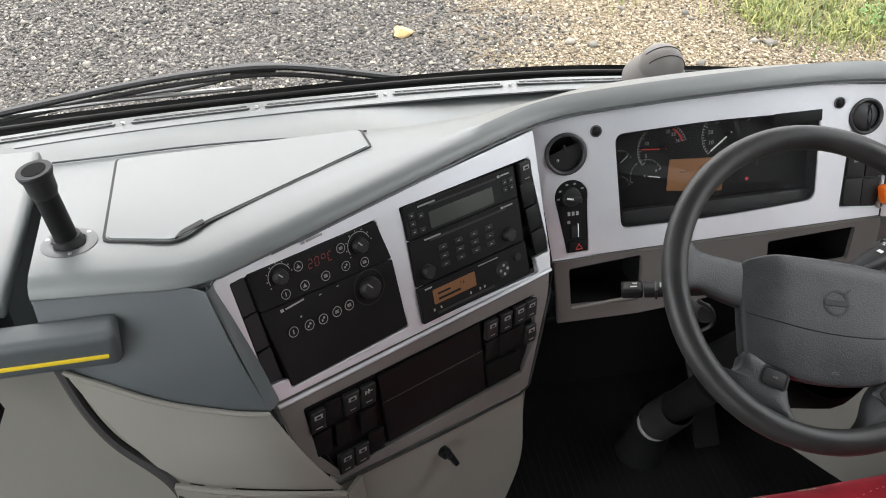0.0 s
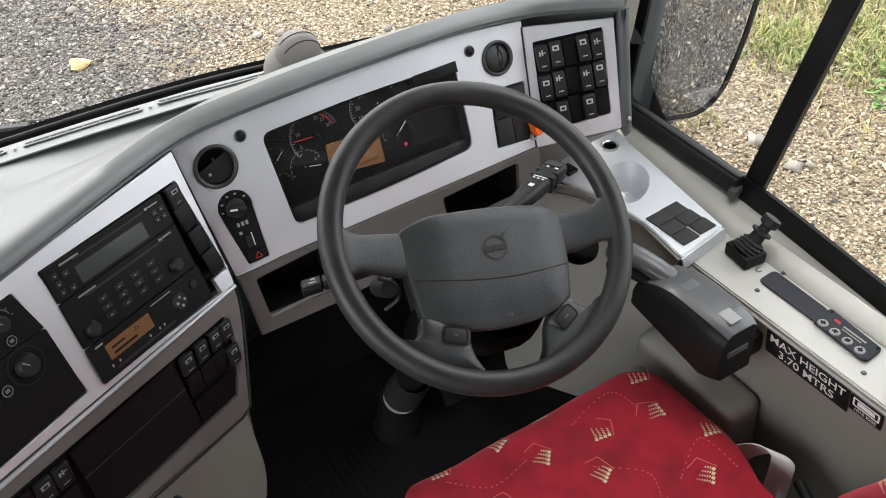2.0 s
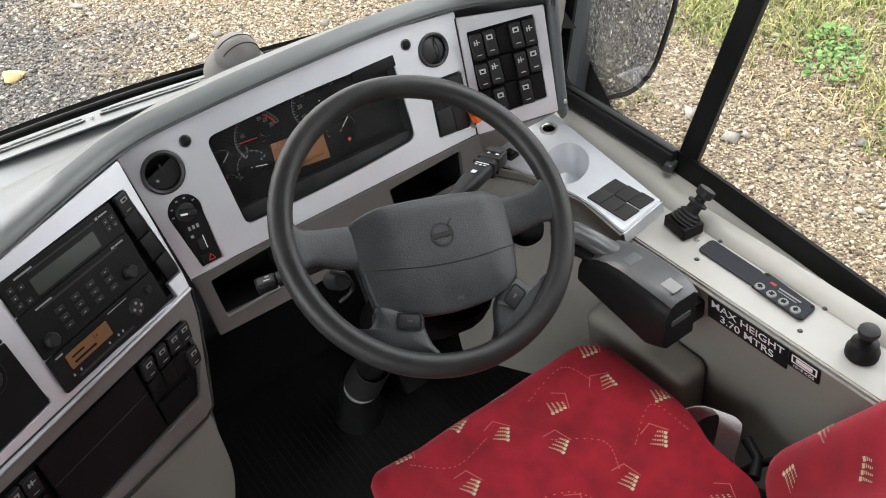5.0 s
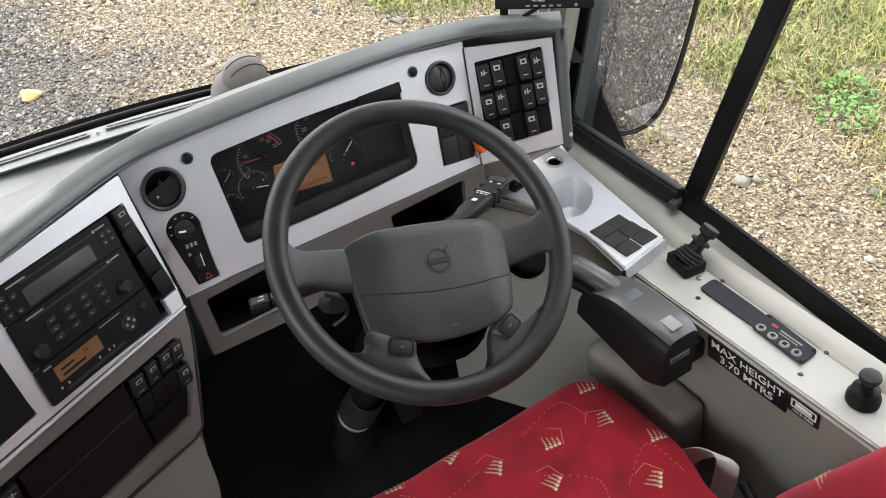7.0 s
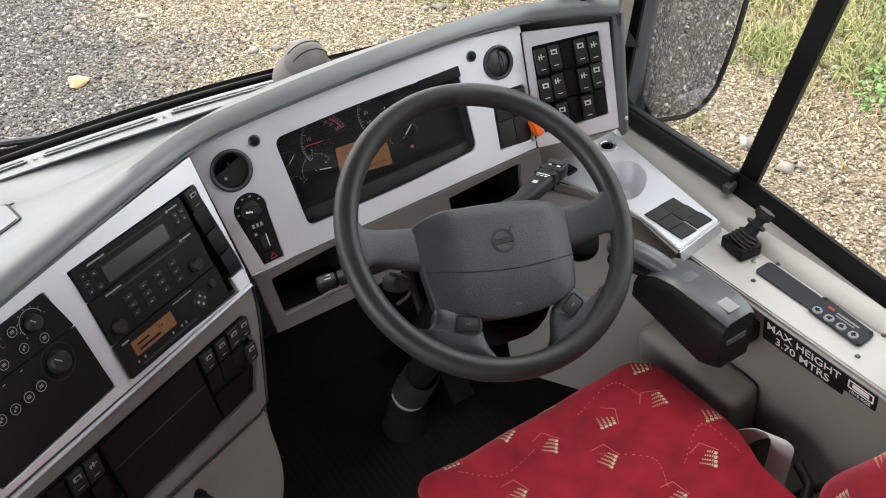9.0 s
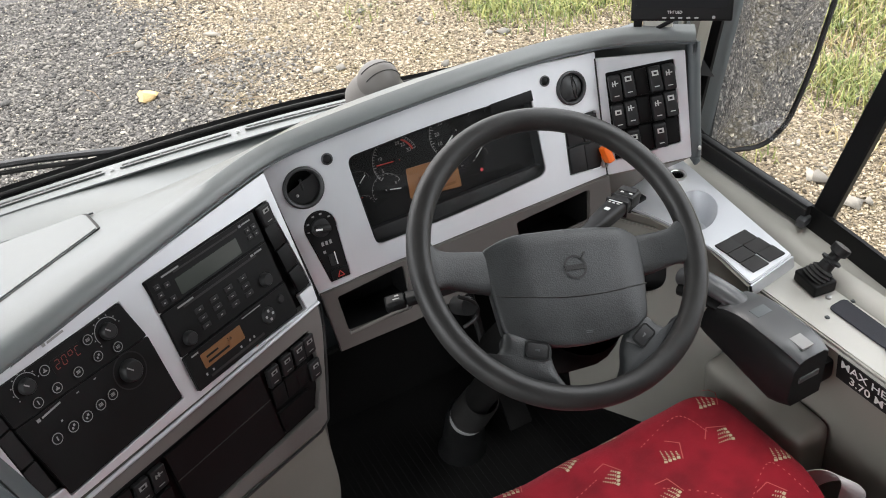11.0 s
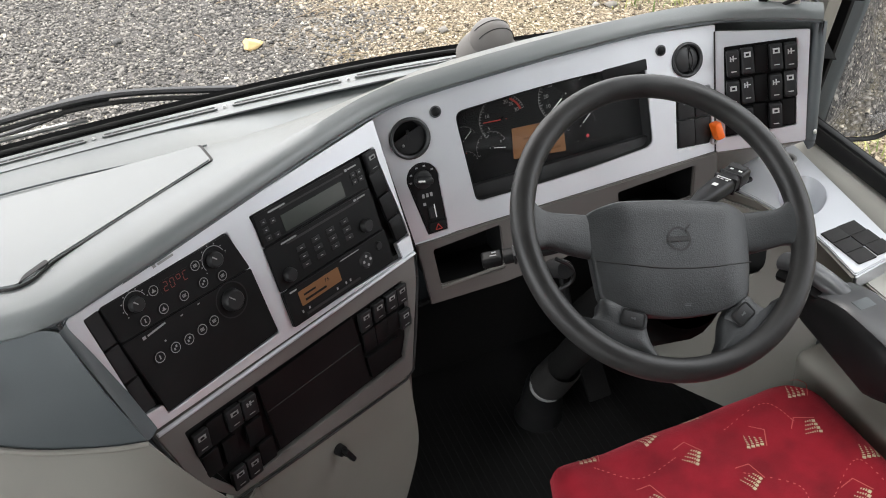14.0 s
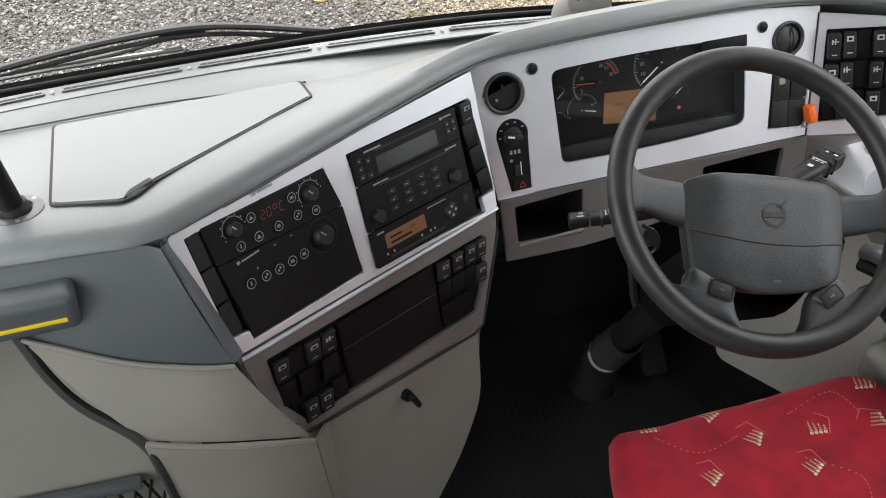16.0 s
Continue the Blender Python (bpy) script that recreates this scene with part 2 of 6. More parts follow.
# unseen ceiling and wall trim: tones set by how much light they bounce
CEIL = material("pale_ceiling_lining", (0.36, 0.355, 0.34), 0.8, grain=200, bump=0.2)
side_r = frame_of((XR, 0, 0), (0, 1, 0), (0, 0, 1))
side_l = frame_of((XL, 0, 0), (0, 1, 0), (0, 0, 1))
TRIM = material("grey_wall_trim", (0.13, 0.13, 0.125), 0.7, grain=250, bump=0.2)
# solid behind the driver's window, out of view, to keep light off the stack
wall("wall_right", rect(YB, 0.35, 1.50, ZC), [[(0.30, 1.475), (1.375, 1.475), (1.19, 2.75), (0.30, 2.75)], rect(-3.8, 1.70, -2.7, 2.80)], side_r, 0.05, FACE, "driver's side wall of the coach with window openings")
# unseen wall, its openings made large to light the instrument fascia
wall("wall_left", rect(YB, 0.35, 1.50, ZC), [rect(-0.15, 1.05, 1.30, 2.85), rect(-3.9, 1.45, -0.40, 2.90)], side_l, 0.05, TRIM, "unseen entrance side wall with openings sized to let in light")
wall("wall_rear", rect(XL, 0.35, XR, ZC), [], frame_of((0, YB, 0), (1, 0, 0), (0, 0, 1)), 0.05, TRIM, "plain rear bulkhead of the coach")
front = frame_of((0, 1.60, 0), (1, 0, 0), (0, 0, 1))
part("wall_front_lower", plate(rect(XL, 0.35, XR, 1.74), [], front, 0.05), FACE, smooth=False)
tagged(bpy.data.objects["wall_front_lower"], "dark front wall below the windscreen", "wall", kind="structure")
# unseen header, brought down to keep steep sky light off the centre stack
part("wall_front_upper", plate(rect(XL, 2.62, XR, ZC), [], front, 0.05), TRIM, smooth=False)
tagged(bpy.data.objects["wall_front_upper"], "unseen grey header set low to hold back steep sky light", "wall", kind="structure")
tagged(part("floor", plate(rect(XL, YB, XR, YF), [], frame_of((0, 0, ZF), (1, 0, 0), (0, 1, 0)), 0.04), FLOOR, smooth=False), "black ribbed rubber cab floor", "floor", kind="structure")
tagged(part("ceiling", plate(rect(XL, YB, XR, YF), [], frame_of((0, 0, ZC + 0.04), (1, 0, 0), (0, 1, 0)), 0.04), CEIL, smooth=False), "pale coach ceiling", "ceiling", kind="structure")
floor_ribs = bmesh.new()
for i in range(46):
    join(floor_ribs, box(0.006, 0.75, 0.0014, pose(0.42 + i * 0.018, 1.12, ZF + 0.0007), bevel=0))
part("rib", floor_ribs, FLOOR, bpy.data.objects["floor"], smooth=False)["kind"] = "stuff"

# windscreen: a curved sheet of glass, its black lower border and the rubber under it
SCREEN = [(-1.0, 1.50), (-0.7, 1.61), (-0.3, 1.655), (0.2, 1.67), (0.6, 1.655), (0.9, 1.60), (1.2, 1.515), (1.42, 1.40), (1.5, 1.34)]
sc = spline([(x, y, 0) for x, y in SCREEN], 6)
windscreen = tagged(thing("windscreen", "large curved coach windscreen with black border", "windscreen", kind="structure"))
glass = part("pane", grid([[(p.x, p.y + 0.03 - 0.10 * (z - 1.8), z) for p in sc] for z in (1.835, 2.2, 2.6, 2.9)]), GLASS, windscreen)
glass.visible_shadow = False
part("border", thicken(grid([[(p.x, p.y + dy, z) for p in sc] for dy, z in ((-0.03, 1.760), (0.0, 1.780), (0.020, 1.796), (0.030, 1.813))]), 0.004), BLACK, windscreen, "black ceramic border along the glass")
part("seal", tube([(p.x, p.y + 0.016, 1.806) for p in sc], 0.0045, 8), RUBBER, windscreen)

# driver's side window: one black frame, two panes
w = tagged(thing("window_driver", "driver's side window in a black rubber frame", "window", kind="structure"))
fr_o = rounded([(0.27, 1.42), (1.392, 1.42), (1.392, 1.60), (1.21, 2.78), (0.27, 2.78)], 0.03)
fr_i = rounded([(0.33, 1.533), (0.55, 1.556), (0.95, 1.600), (1.352, 1.607), (1.185, 2.72), (0.33, 2.72)], [0.03, 0.1, 0.1, 0.030, 0.045, 0.045], 8)
part("window_frame", plate(fr_o, [fr_i], side_r @ Matrix.Translation((0, 0, -0.046)), 0.010, 0.0, 0.002), BLACK, w)
g = part("pane", plate(rect(0.31, 1.50, 0.93, 2.74), [], side_r @ Matrix.Translation((0, 0, -0.006)), 0.0), GLASS, w)
g.visible_shadow = False
g = part("pane", plate(rect(0.93, 1.50, 1.42, 2.74), [], side_r @ Matrix.Translation((0, 0, -0.010)), 0.0), GLASS, w)
g.visible_shadow = False
# leaning black post between the two windows
post = tagged(thing("window_post", "black leaning post between the driver's windows", "post", kind="structure"))
rows = []
for z in (1.53, 1.75, 2.0, 2.3, 2.77):
    y = 1.014 - 0.241 * (z - 1.564)
    rows.append([(1.509, y - 0.003, z), (1.512, y, z), (1.532, y, z), (1.532, y - 0.044, z), (1.513, y - 0.047, z), (1.509, y - 0.044, z)])
part("post", grid(rows, closed=True), BLACK, post)
rail = tagged(thing("window_channel", "black window slide channel with worn end clip", "window channel"))
part("channel", box(0.020, 0.40, 0.046, pose(1.499, 1.205, 1.583, 0.8, 8, 0), 0.004), SATIN, rail)
part("groove", box(0.008, 0.40, 0.006, pose(1.490, 1.205, 1.598, 0.8, 8, 0), 0.001), RUBBER, rail)
part("end_clip", box(0.032, 0.02, 0.02, pose(1.490, 1.006, 1.570, 2, 0, 15), 0.006), GREY, rail)

# ---- ground outside ----
def gravel_ground():
    m = bpy.data.materials.new("gravel_and_tarmac")
    m.use_nodes = True
    n, l = m.node_tree.nodes, m.node_tree.links
    b = n["Principled BSDF"]
    b.inputs["Roughness"].default_value = 0.9
    co = n.new("ShaderNodeTexCoord")
    vor = n.new("ShaderNodeTexVoronoi")
    vor.inputs["Scale"].default_value = 60
    l.new(co.outputs["Object"], vor.inputs["Vector"])
    light = n.new("ShaderNodeValToRGB")
    e = light.color_ramp.elements
    e[0].color, e[1].color = (0.030, 0.022, 0.013, 1), (0.30, 0.235, 0.15, 1)
    l.new(vor.outputs["Color"], light.inputs["Fac"])
    dark = n.new("ShaderNodeValToRGB")
    d = dark.color_ramp.elements
    d[0].color, d[1].color = (0.018, 0.017, 0.016, 1), (0.115, 0.105, 0.095, 1)
    l.new(vor.outputs["Color"], dark.inputs["Fac"])
    sep = n.new("ShaderNodeSeparateXYZ")
    l.new(co.outputs["Object"], sep.inputs[0])
    edge = n.new("ShaderNodeTexNoise")
    edge.inputs["Scale"].default_value, edge.inputs["Detail"].default_value = 1.6, 8
    l.new(co.outputs["Object"], edge.inputs["Vector"])
    add = n.new("ShaderNodeMath")
    add.operation = "MULTIPLY_ADD"
    add.inputs[1].default_value, add.inputs[2].default_value = 2.2, -1.1
    l.new(edge.outputs["Fac"], add.inputs[0])
    s = n.new("ShaderNodeMath")
    s.operation = "ADD"
    l.new(sep.outputs["X"], s.inputs[0]), l.new(add.outputs[0], s.inputs[1])
    mr = n.new("ShaderNodeMapRange")
    mr.inputs["From Min"].default_value, mr.inputs["From Max"].default_value = 1.05, 1.75
    l.new(s.outputs[0], mr.inputs["Value"])
    rear = n.new("ShaderNodeMapRange")
    rear.inputs["From Min"].default_value, rear.inputs["From Max"].default_value = 0.55, 0.9
    l.new(sep.outputs["Y"], rear.inputs["Value"])
    both = n.new("ShaderNodeMath")
    both.operation = "MULTIPLY"
    l.new(mr.outputs["Result"], both.inputs[0]), l.new(rear.outputs["Result"], both.inputs[1])
    mix = n.new("ShaderNodeMixRGB")
    l.new(both.outputs[0], mix.inputs[0]), l.new(dark.outputs["Color"], mix.inputs[1]), l.new(light.outputs["Color"], mix.inputs[2])
    soil = n.new("ShaderNodeTexNoise")
    soil.inputs["Scale"].default_value, soil.inputs["Detail"].default_value = 2.5, 8
    l.new(co.outputs["Object"], soil.inputs["Vector"])
    sr = n.new("ShaderNodeMapRange")
    sr.inputs["From Min"].default_value, sr.inputs["From Max"].default_value = 0.5, 0.7
    sr.inputs["To Max"].default_value = 0.55
    l.new(soil.outputs["Fac"], sr.inputs["Value"])
    mix2 = n.new("ShaderNodeMixRGB")
    mix2.inputs[2].default_value = (0.16, 0.13, 0.06, 1)
    gate = n.new("ShaderNodeMath")
    gate.operation = "MULTIPLY"
    l.new(sr.outputs["Result"], gate.inputs[0]), l.new(mr.outputs["Result"], gate.inputs[1])
    l.new(gate.outputs[0], mix2.inputs[0]), l.new(mix.outputs["Color"], mix2.inputs[1])
    l.new(mix2.outputs["Color"], b.inputs["Base Color"])
    bp = n.new("ShaderNodeBump")
    bp.inputs["Strength"].default_value, bp.inputs["Distance"].default_value = 0.9, 0.012
    bp.invert = True
    l.new(vor.outputs["Distance"], bp.inputs["Height"])
    l.new(bp.outputs["Normal"], b.inputs["Normal"])
    return m


gbm = bmesh.new()
bmesh.ops.create_grid(gbm, x_segments=40, y_segments=40, size=400)
ground = tagged(part("ground", gbm, gravel_ground(), smooth=False), "yard of pale gravel beside dark worn tarmac grit", "ground", kind="structure")


def random_tone(name, lo, hi, rough=0.85):
    """One colour for each loose piece, between lo and hi."""
    m = bpy.data.materials.new(name)
    m.use_nodes = True
    n, l = m.node_tree.nodes, m.node_tree.links
    b = n["Principled BSDF"]
    b.inputs["Roughness"].default_value = rough
    g = n.new("ShaderNodeNewGeometry")
    r = n.new("ShaderNodeValToRGB")
    r.color_ramp.elements[0].color, r.color_ramp.elements[1].color = (*lo, 1), (*hi, 1)
    l.new(g.outputs["Random Per Island"], r.inputs["Fac"])
    l.new(r.outputs["Color"], b.inputs["Base Color"])
    return m


def scatter(name, count, areas, size, mat, label, keep=None, flat=0.6, seed=3):
    """Loose angular stones on the ground, in one mesh."""
    rng = np.random.default_rng(seed)
    base = np.array([(1, 0, 0), (0, 1, 0), (-1, 0, 0), (0, -1, 0), (0.1, 0, 1), (0, 0, -1)], float)
    faces = np.array([(0, 1, 4), (1, 2, 4), (2, 3, 4), (3, 0, 4), (1, 0, 5), (2, 1, 5), (3, 2, 5), (0, 3, 5)])
    total = sum((x1 - x0) * (y1 - y0) for x0, y0, x1, y1 in areas)
    pts = []
    for x0, y0, x1, y1 in areas:
        n = int(count * (x1 - x0) * (y1 - y0) / total)
        pts.append(np.column_stack([rng.uniform(x0, x1, n), rng.uniform(y0, y1, n)]))
    pts = np.vstack(pts)
    if keep:
        odds = np.array([keep(x, y) for x, y in pts])
        pts = pts[rng.random(len(pts)) < odds]
    n = len(pts)
    s = size * np.minimum(rng.lognormal(0, 0.45, n), 2.6)
    dims = s[:, None] * np.column_stack([rng.uniform(0.8, 1.3, n), rng.uniform(0.6, 1.0, n), flat * rng.uniform(0.7, 1.2, n)])
    v = base[None] * (1 + rng.uniform(-0.3, 0.3, (n, 6, 3))) + rng.uniform(-0.18, 0.18, (n, 6, 3))
    v *= dims[:, None, :]
    tip = rng.uniform(-0.5, 0.5, n)
    v[:, :, 2] += v[:, :, 0] * tip[:, None]
    a = rng.uniform(0, 6.28, n)
    c, sn = np.cos(a)[:, None], np.sin(a)[:, None]
    x = v[:, :, 0] * c - v[:, :, 1] * sn + pts[:, :1]
    y = v[:, :, 0] * sn + v[:, :, 1] * c + pts[:, 1:]
    z = v[:, :, 2] + dims[:, 2:] * 0.45
    co = np.stack([x, y, z], 2).reshape(-1, 3)
    tri = (faces[None] + (np.arange(n) * 6)[:, None, None]).reshape(-1)
    me = bpy.data.meshes.new(name)
    me.vertices.add(len(co))
    me.vertices.foreach_set("co", co.astype(np.float32).ravel())
    me.loops.add(len(tri))
    me.loops.foreach_set("vertex_index", tri.astype(np.int32))
    me.polygons.add(len(tri) // 3)
    me.polygons.foreach_set("loop_start", np.arange(0, len(tri), 3, dtype=np.int32))
    me.update(calc_edges=True)
    me.materials.append(mat)
    return tagged(new(name, me), label, "stones", kind="stuff")


def pale_side(x, y):
    """1 over the pale gravel, 0 over the tarmac."""
    e = x + 0.25 * math.sin(2.1 * y) + 0.15 * math.sin(5.3 * y + 1) + 0.2 * noise.noise((x * 1.7, y * 1.7, 0))
    return min(1, max(0.0, (e - 1.15) / 0.5))


NEAR = [(0.5, 4.2, 4.8, 7.6), (2.0, 0.75, 5.6, 4.2)]
scatter("gravel", 190000, NEAR, 0.0066, random_tone("pale_gravel", (0.035, 0.024, 0.013), (0.50, 0.42, 0.30)), "loose pale buff limestone gravel", pale_side)
scatter("grit", 90000, [(-2.6, 4.2, 2.0, 7.6), (1.65, -2.2, 3.2, 0.9)], 0.0080, random_tone("dark_grit", (0.013, 0.0125, 0.012), (0.26, 0.24, 0.21)), "loose dark tarmac grit", lambda x, y: 1 - 0.85 * pale_side(x, y) if y > 1 else 1, seed=5)
scatter("chips", 5000, [(-2.6, 4.2, 2.2, 7.6), (1.65, -2.2, 3.2, 0.9)], 0.0075, random_tone("pale_chips", (0.22, 0.19, 0.14), (0.55, 0.50, 0.40)), "pale stone chips strewn over the tarmac", seed=6)
scatter("stone", 420, [(-2.0, 4.2, 4.4, 7.4), (2.2, 0.3, 5.4, 4.2)], 0.022, random_tone("larger_stones", (0.05, 0.05, 0.05), (0.34, 0.31, 0.26)), "larger scattered stones in the yard", lambda x, y: 0.35 + 0.65 * pale_side(x, y), seed=8)
rock = lathe([(0, -0.01), (0.045, 0.0), (0.058, 0.016), (0.050, 0.034), (0.026, 0.048), (0, 0.052)], pose(0.897, 5.44, 0.005), 9)
for v in rock.verts:
    v.co += 0.026 * noise.noise_vector(v.co * 19)
tagged(part("yellow_rock", rock, material("ochre_stone", (0.50, 0.36, 0.17), 0.9, grain=60, bump=0.5, stain=0.3)), "ochre yellow rock lying on the tarmac", "rock")


def grass(name, clumps, mat, label, blade=0.16, seed=11):
    rng = np.random.default_rng(seed)
    V, F = [], []
    for cx, cy, spread, n in clumps:
        for _ in range(n):
            x, y = rng.normal(cx, spread), rng.normal(cy, spread)
            a, h, w = rng.uniform(0, 6.28), blade * rng.uniform(0.4, 1.2), rng.uniform(0.0025, 0.006)
            dx, dy, lean = math.cos(a), math.sin(a), rng.uniform(0.2, 1.1)
            k = len(V)
            for f, ww in ((0, 1), (0.5, 0.8), (1, 0.05)):
                ox, z = lean * h * f * f, h * f * (1 - 0.35 * lean * f)
                V += [(x + dx * ox - dy * w * ww, y + dy * ox + dx * w * ww, z), (x + dx * ox + dy * w * ww, y + dy * ox - dx * w * ww, z)]
            F += [(k, k + 1, k + 3, k + 2), (k + 2, k + 3, k + 5, k + 4)]
    me = bpy.data.meshes.new(name)
    me.from_pydata(V, [], F)
    me.materials.append(mat)
    return tagged(new(name, me), label, "grass", kind="stuff")


rg = random.Random(4)
CLUMPS = [(3.2 + rg.random() * 2.6, 4.75 + rg.random() * 2.2, 0.13, 150) for _ in range(80)]
CLUMPS += [(3.95 + rg.random() ** 0.8 * 2.0, 0.7 + rg.random() * 3.8, 0.15, 190) for _ in range(110)]
CLUMPS += [(2.2 + rg.random() * 2.0, 5.4 + rg.random() * 1.6, 0.10, 40) for _ in range(9)]
CLUMPS += [(3.3 + rg.random() * 1.0, 1.0 + rg.random() * 3.0, 0.06, 24) for _ in range(12)]
grass("grass", CLUMPS, random_tone("grass_blades", (0.07, 0.12, 0.025), (0.34, 0.33, 0.11), 0.7), "thin green and straw-coloured grass tufts", 0.11)
DRY = [(3.9 + rg.random() * 2.2, 0.7 + rg.random() * 6.0, 0.22, 60) for _ in range(95)]
grass("dry_straw", DRY, random_tone("straw", (0.22, 0.16, 0.07), (0.46, 0.37, 0.19), 0.8), "dry straw lying among the gravel", 0.10, 19)


def twig(pts, r):
    bm = tube(spline(pts, 5), r, 6)
    return tagged(part("twig", bm, TWIG), "dry brown twig lying on the yard", "twig", "twigs in the yard")


TWIG = material("dry_twig", (0.19, 0.14, 0.09), 0.85, grain=80, bump=0.4, stain=0.3)
for k in range(7):
    tx, ty, ta = 0.1 + rg.random() * 1.6, 4.9 + rg.random() * 1.3, rg.random() * 3.1
    L_ = 0.06 + 0.08 * rg.random()
    twig([(tx, ty, 0.022), (tx + L_ * math.cos(ta), ty + L_ * math.sin(ta), 0.028), (tx + 2 * L_ * math.cos(ta + 0.12), ty + 2 * L_ * math.sin(ta + 0.12), 0.02)], 0.003)


def weed(x, y, r, seed):
    """A low rosette of small rounded leaves."""
    rng = random.Random(seed)
    bm = bmesh.new()
    for _ in range(170):
        a, d = rng.uniform(0, 6.28), r * math.sqrt(rng.random())
        s = rng.uniform(0.009, 0.019)
        m = pose(x + d * math.cos(a), y + d * math.sin(a), 0.03 + 0.09 * rng.random() * (1 - d / r / 1.4), rng.uniform(-40, 40), rng.uniform(-40, 40), math.degrees(a))
        pts = [(0, -0.4 * s), (0.7 * s, -0.75 * s), (1.5 * s, -0.5 * s), (1.9 * s, 0), (1.5 * s, 0.5 * s), (0.7 * s, 0.75 * s), (0, 0.4 * s)]
        bm.faces.new([bm.verts.new(m @ Vector((px, py, 0.15 * py * py / s))) for px, py in pts])
    return tagged(part("weed", bm, LEAF, smooth=False), "low bright green leafy weed in the gravel", "weed", "weeds in the yard", "stuff")


LEAF = random_tone("weed_leaves", (0.04, 0.11, 0.02), (0.13, 0.25, 0.05), 0.6)
for i, (x, y, r) in enumerate([(4.34, 2.36, 0.17), (4.56, 2.50, 0.13), (4.1, 1.75, 0.09), (4.9, 2.1, 0.12), (4.0, 5.0, 0.16), (4.35, 5.3, 0.18), (3.7, 5.5, 0.12), (4.7, 1.5, 0.10), (4.9, 5.8, 0.2)]):
    weed(x, y, r, i)


# ---- dashboard ----
IP = frame_of((0, 1.275, 1.80), (1, 0, 0), (0, 0.355, 0.935))
SU = frame_of((0.5, 1.288, 1.91), (0.851, 0.525, 0), (-0.192, 0.311, 0.931))
SL = frame_of((0.52, 1.2, 1.692), (0.865, 0.502, 0), (-0.071, 0.123, 0.99))
SW = frame_of((1.177, 1.272, 1.792), (0.866, -0.499, 0), (0.176, 0.306, 0.935))
dash = tagged(thing("dashboard", "grey moulded coach dashboard with a long curved brow", "dashboard"))

# stations along the brow: edge above the panels, way to the driver, middle of the top, foot of the windscreen
STATIONS = [
    ((-0.238, 1.000, 1.924), (0.0, -1.0), (-0.255, 1.325, 1.927), (-0.42, 1.590, 1.818)),
    ((-0.130, 0.992, 1.924), (0.0, -1.0), (-0.16, 1.327, 1.927), (-0.27, 1.606, 1.818)),
    ((-0.035, 0.992, 1.921), (0.25, -0.97), (-0.07, 1.33, 1.927), (-0.12, 1.616, 1.818)),
    ((0.060, 1.036, 1.923), (0.5, -0.87), (0.02, 1.33, 1.926), (0.0, 1.62, 1.818)),
    ((0.240, 1.143, 1.919), (0.525, -0.851), (0.20, 1.322, 1.925), (0.18, 1.622, 1.818)),
    ((0.420, 1.250, 1.915), (0.48, -0.87), (0.405, 1.338, 1.926), (0.40, 1.618, 1.817)),
    ((0.530, 1.303, 1.913), (0.22, -0.97), (0.530, 1.362, 1.928), (0.55, 1.61, 1.816)),
    ((0.640, 1.316, 1.915), (0.05, -1.0), (0.650, 1.388, 1.930), (0.68, 1.60, 1.815)),
    ((0.850, 1.320, 1.919), (0.0, -1.0), (0.86, 1.398, 1.930), (0.90, 1.565, 1.812)),
    ((1.050, 1.319, 1.918), (-0.08, -1.0), (1.06, 1.388, 1.926), (1.12, 1.505, 1.808)),
    ((1.190, 1.311, 1.908), (-0.3, -0.95), (1.21, 1.375, 1.912), (1.28, 1.44, 1.80)),
    ((1.280, 1.265, 1.910), (-0.5, -0.87), (1.305, 1.315, 1.908), (1.375, 1.375, 1.79)),
    ((1.352, 1.222, 1.908), (-0.5, -0.87), (1.375, 1.265, 1.900), (1.43, 1.315, 1.78)),
]
LIP = [(-0.012, 0.012), (0.002, 0.013), (0.008, 0.016), (0.011, 0.022), (0.009, 0.030), (0.001, 0.037), (-0.016, 0.042)]
cols = [spline([s[0] for s in STATIONS], 6), spline([(s[1][0], s[1][1], 0) for s in STATIONS], 6), spline([s[2] for s in STATIONS], 6), spline([s[3] for s in STATIONS], 6)]
top_rows, lip_rows = [], []
for e, d, m_, w in zip(*cols):
    d = d.normalized()
    row = [e + d * a + Vector((0, 0, b)) for a, b in LIP]
    c = row[-1]
    lip_rows.append(row)
    tail = [c + (m_ - c) * f for f in (0.25, 0.5, 0.75)] + [m_ + Vector((0, 0, 0.002))]
    drop = w - m_
    step = min(1.0, max(0.0, (m_.x - 0.16) / 0.26)) ** 1.5
    for f, low in ((0.06, 0.16), (0.13, 0.55), (0.24, 0.86), (0.45, 0.93), (0.75, 0.97)):
        slope = f + 0.10 * math.sin(math.pi * f)
        tail.append(m_ + Vector((drop.x * f, drop.y * f, drop.z * (slope + (low - slope) * step))))
    tail.append(w)
    top_rows.append(row + tail)
part("top_shell", thicken(grid([r[2:] for r in top_rows]), 0.004), DASH, dash, "soft grey dashboard top with rounded brow")
part("brow_trim", thicken(grid([r[:3] for r in top_rows[12:]]), 0.003), FACE, dash, "dark grey trim under the brow")
part("brow_corner", thicken(grid([r[:3] for r in top_rows[:13]]), 0.003), DASH, dash)
# one black strip for the joint and the shade of the lip above it
part("brow_gap_shade", tube([r[0] + Vector((0, -0.004, -0.003)) for r in top_rows[12:]], 0.0035, 6), RUBBER, dash)
end = top_rows[-1]
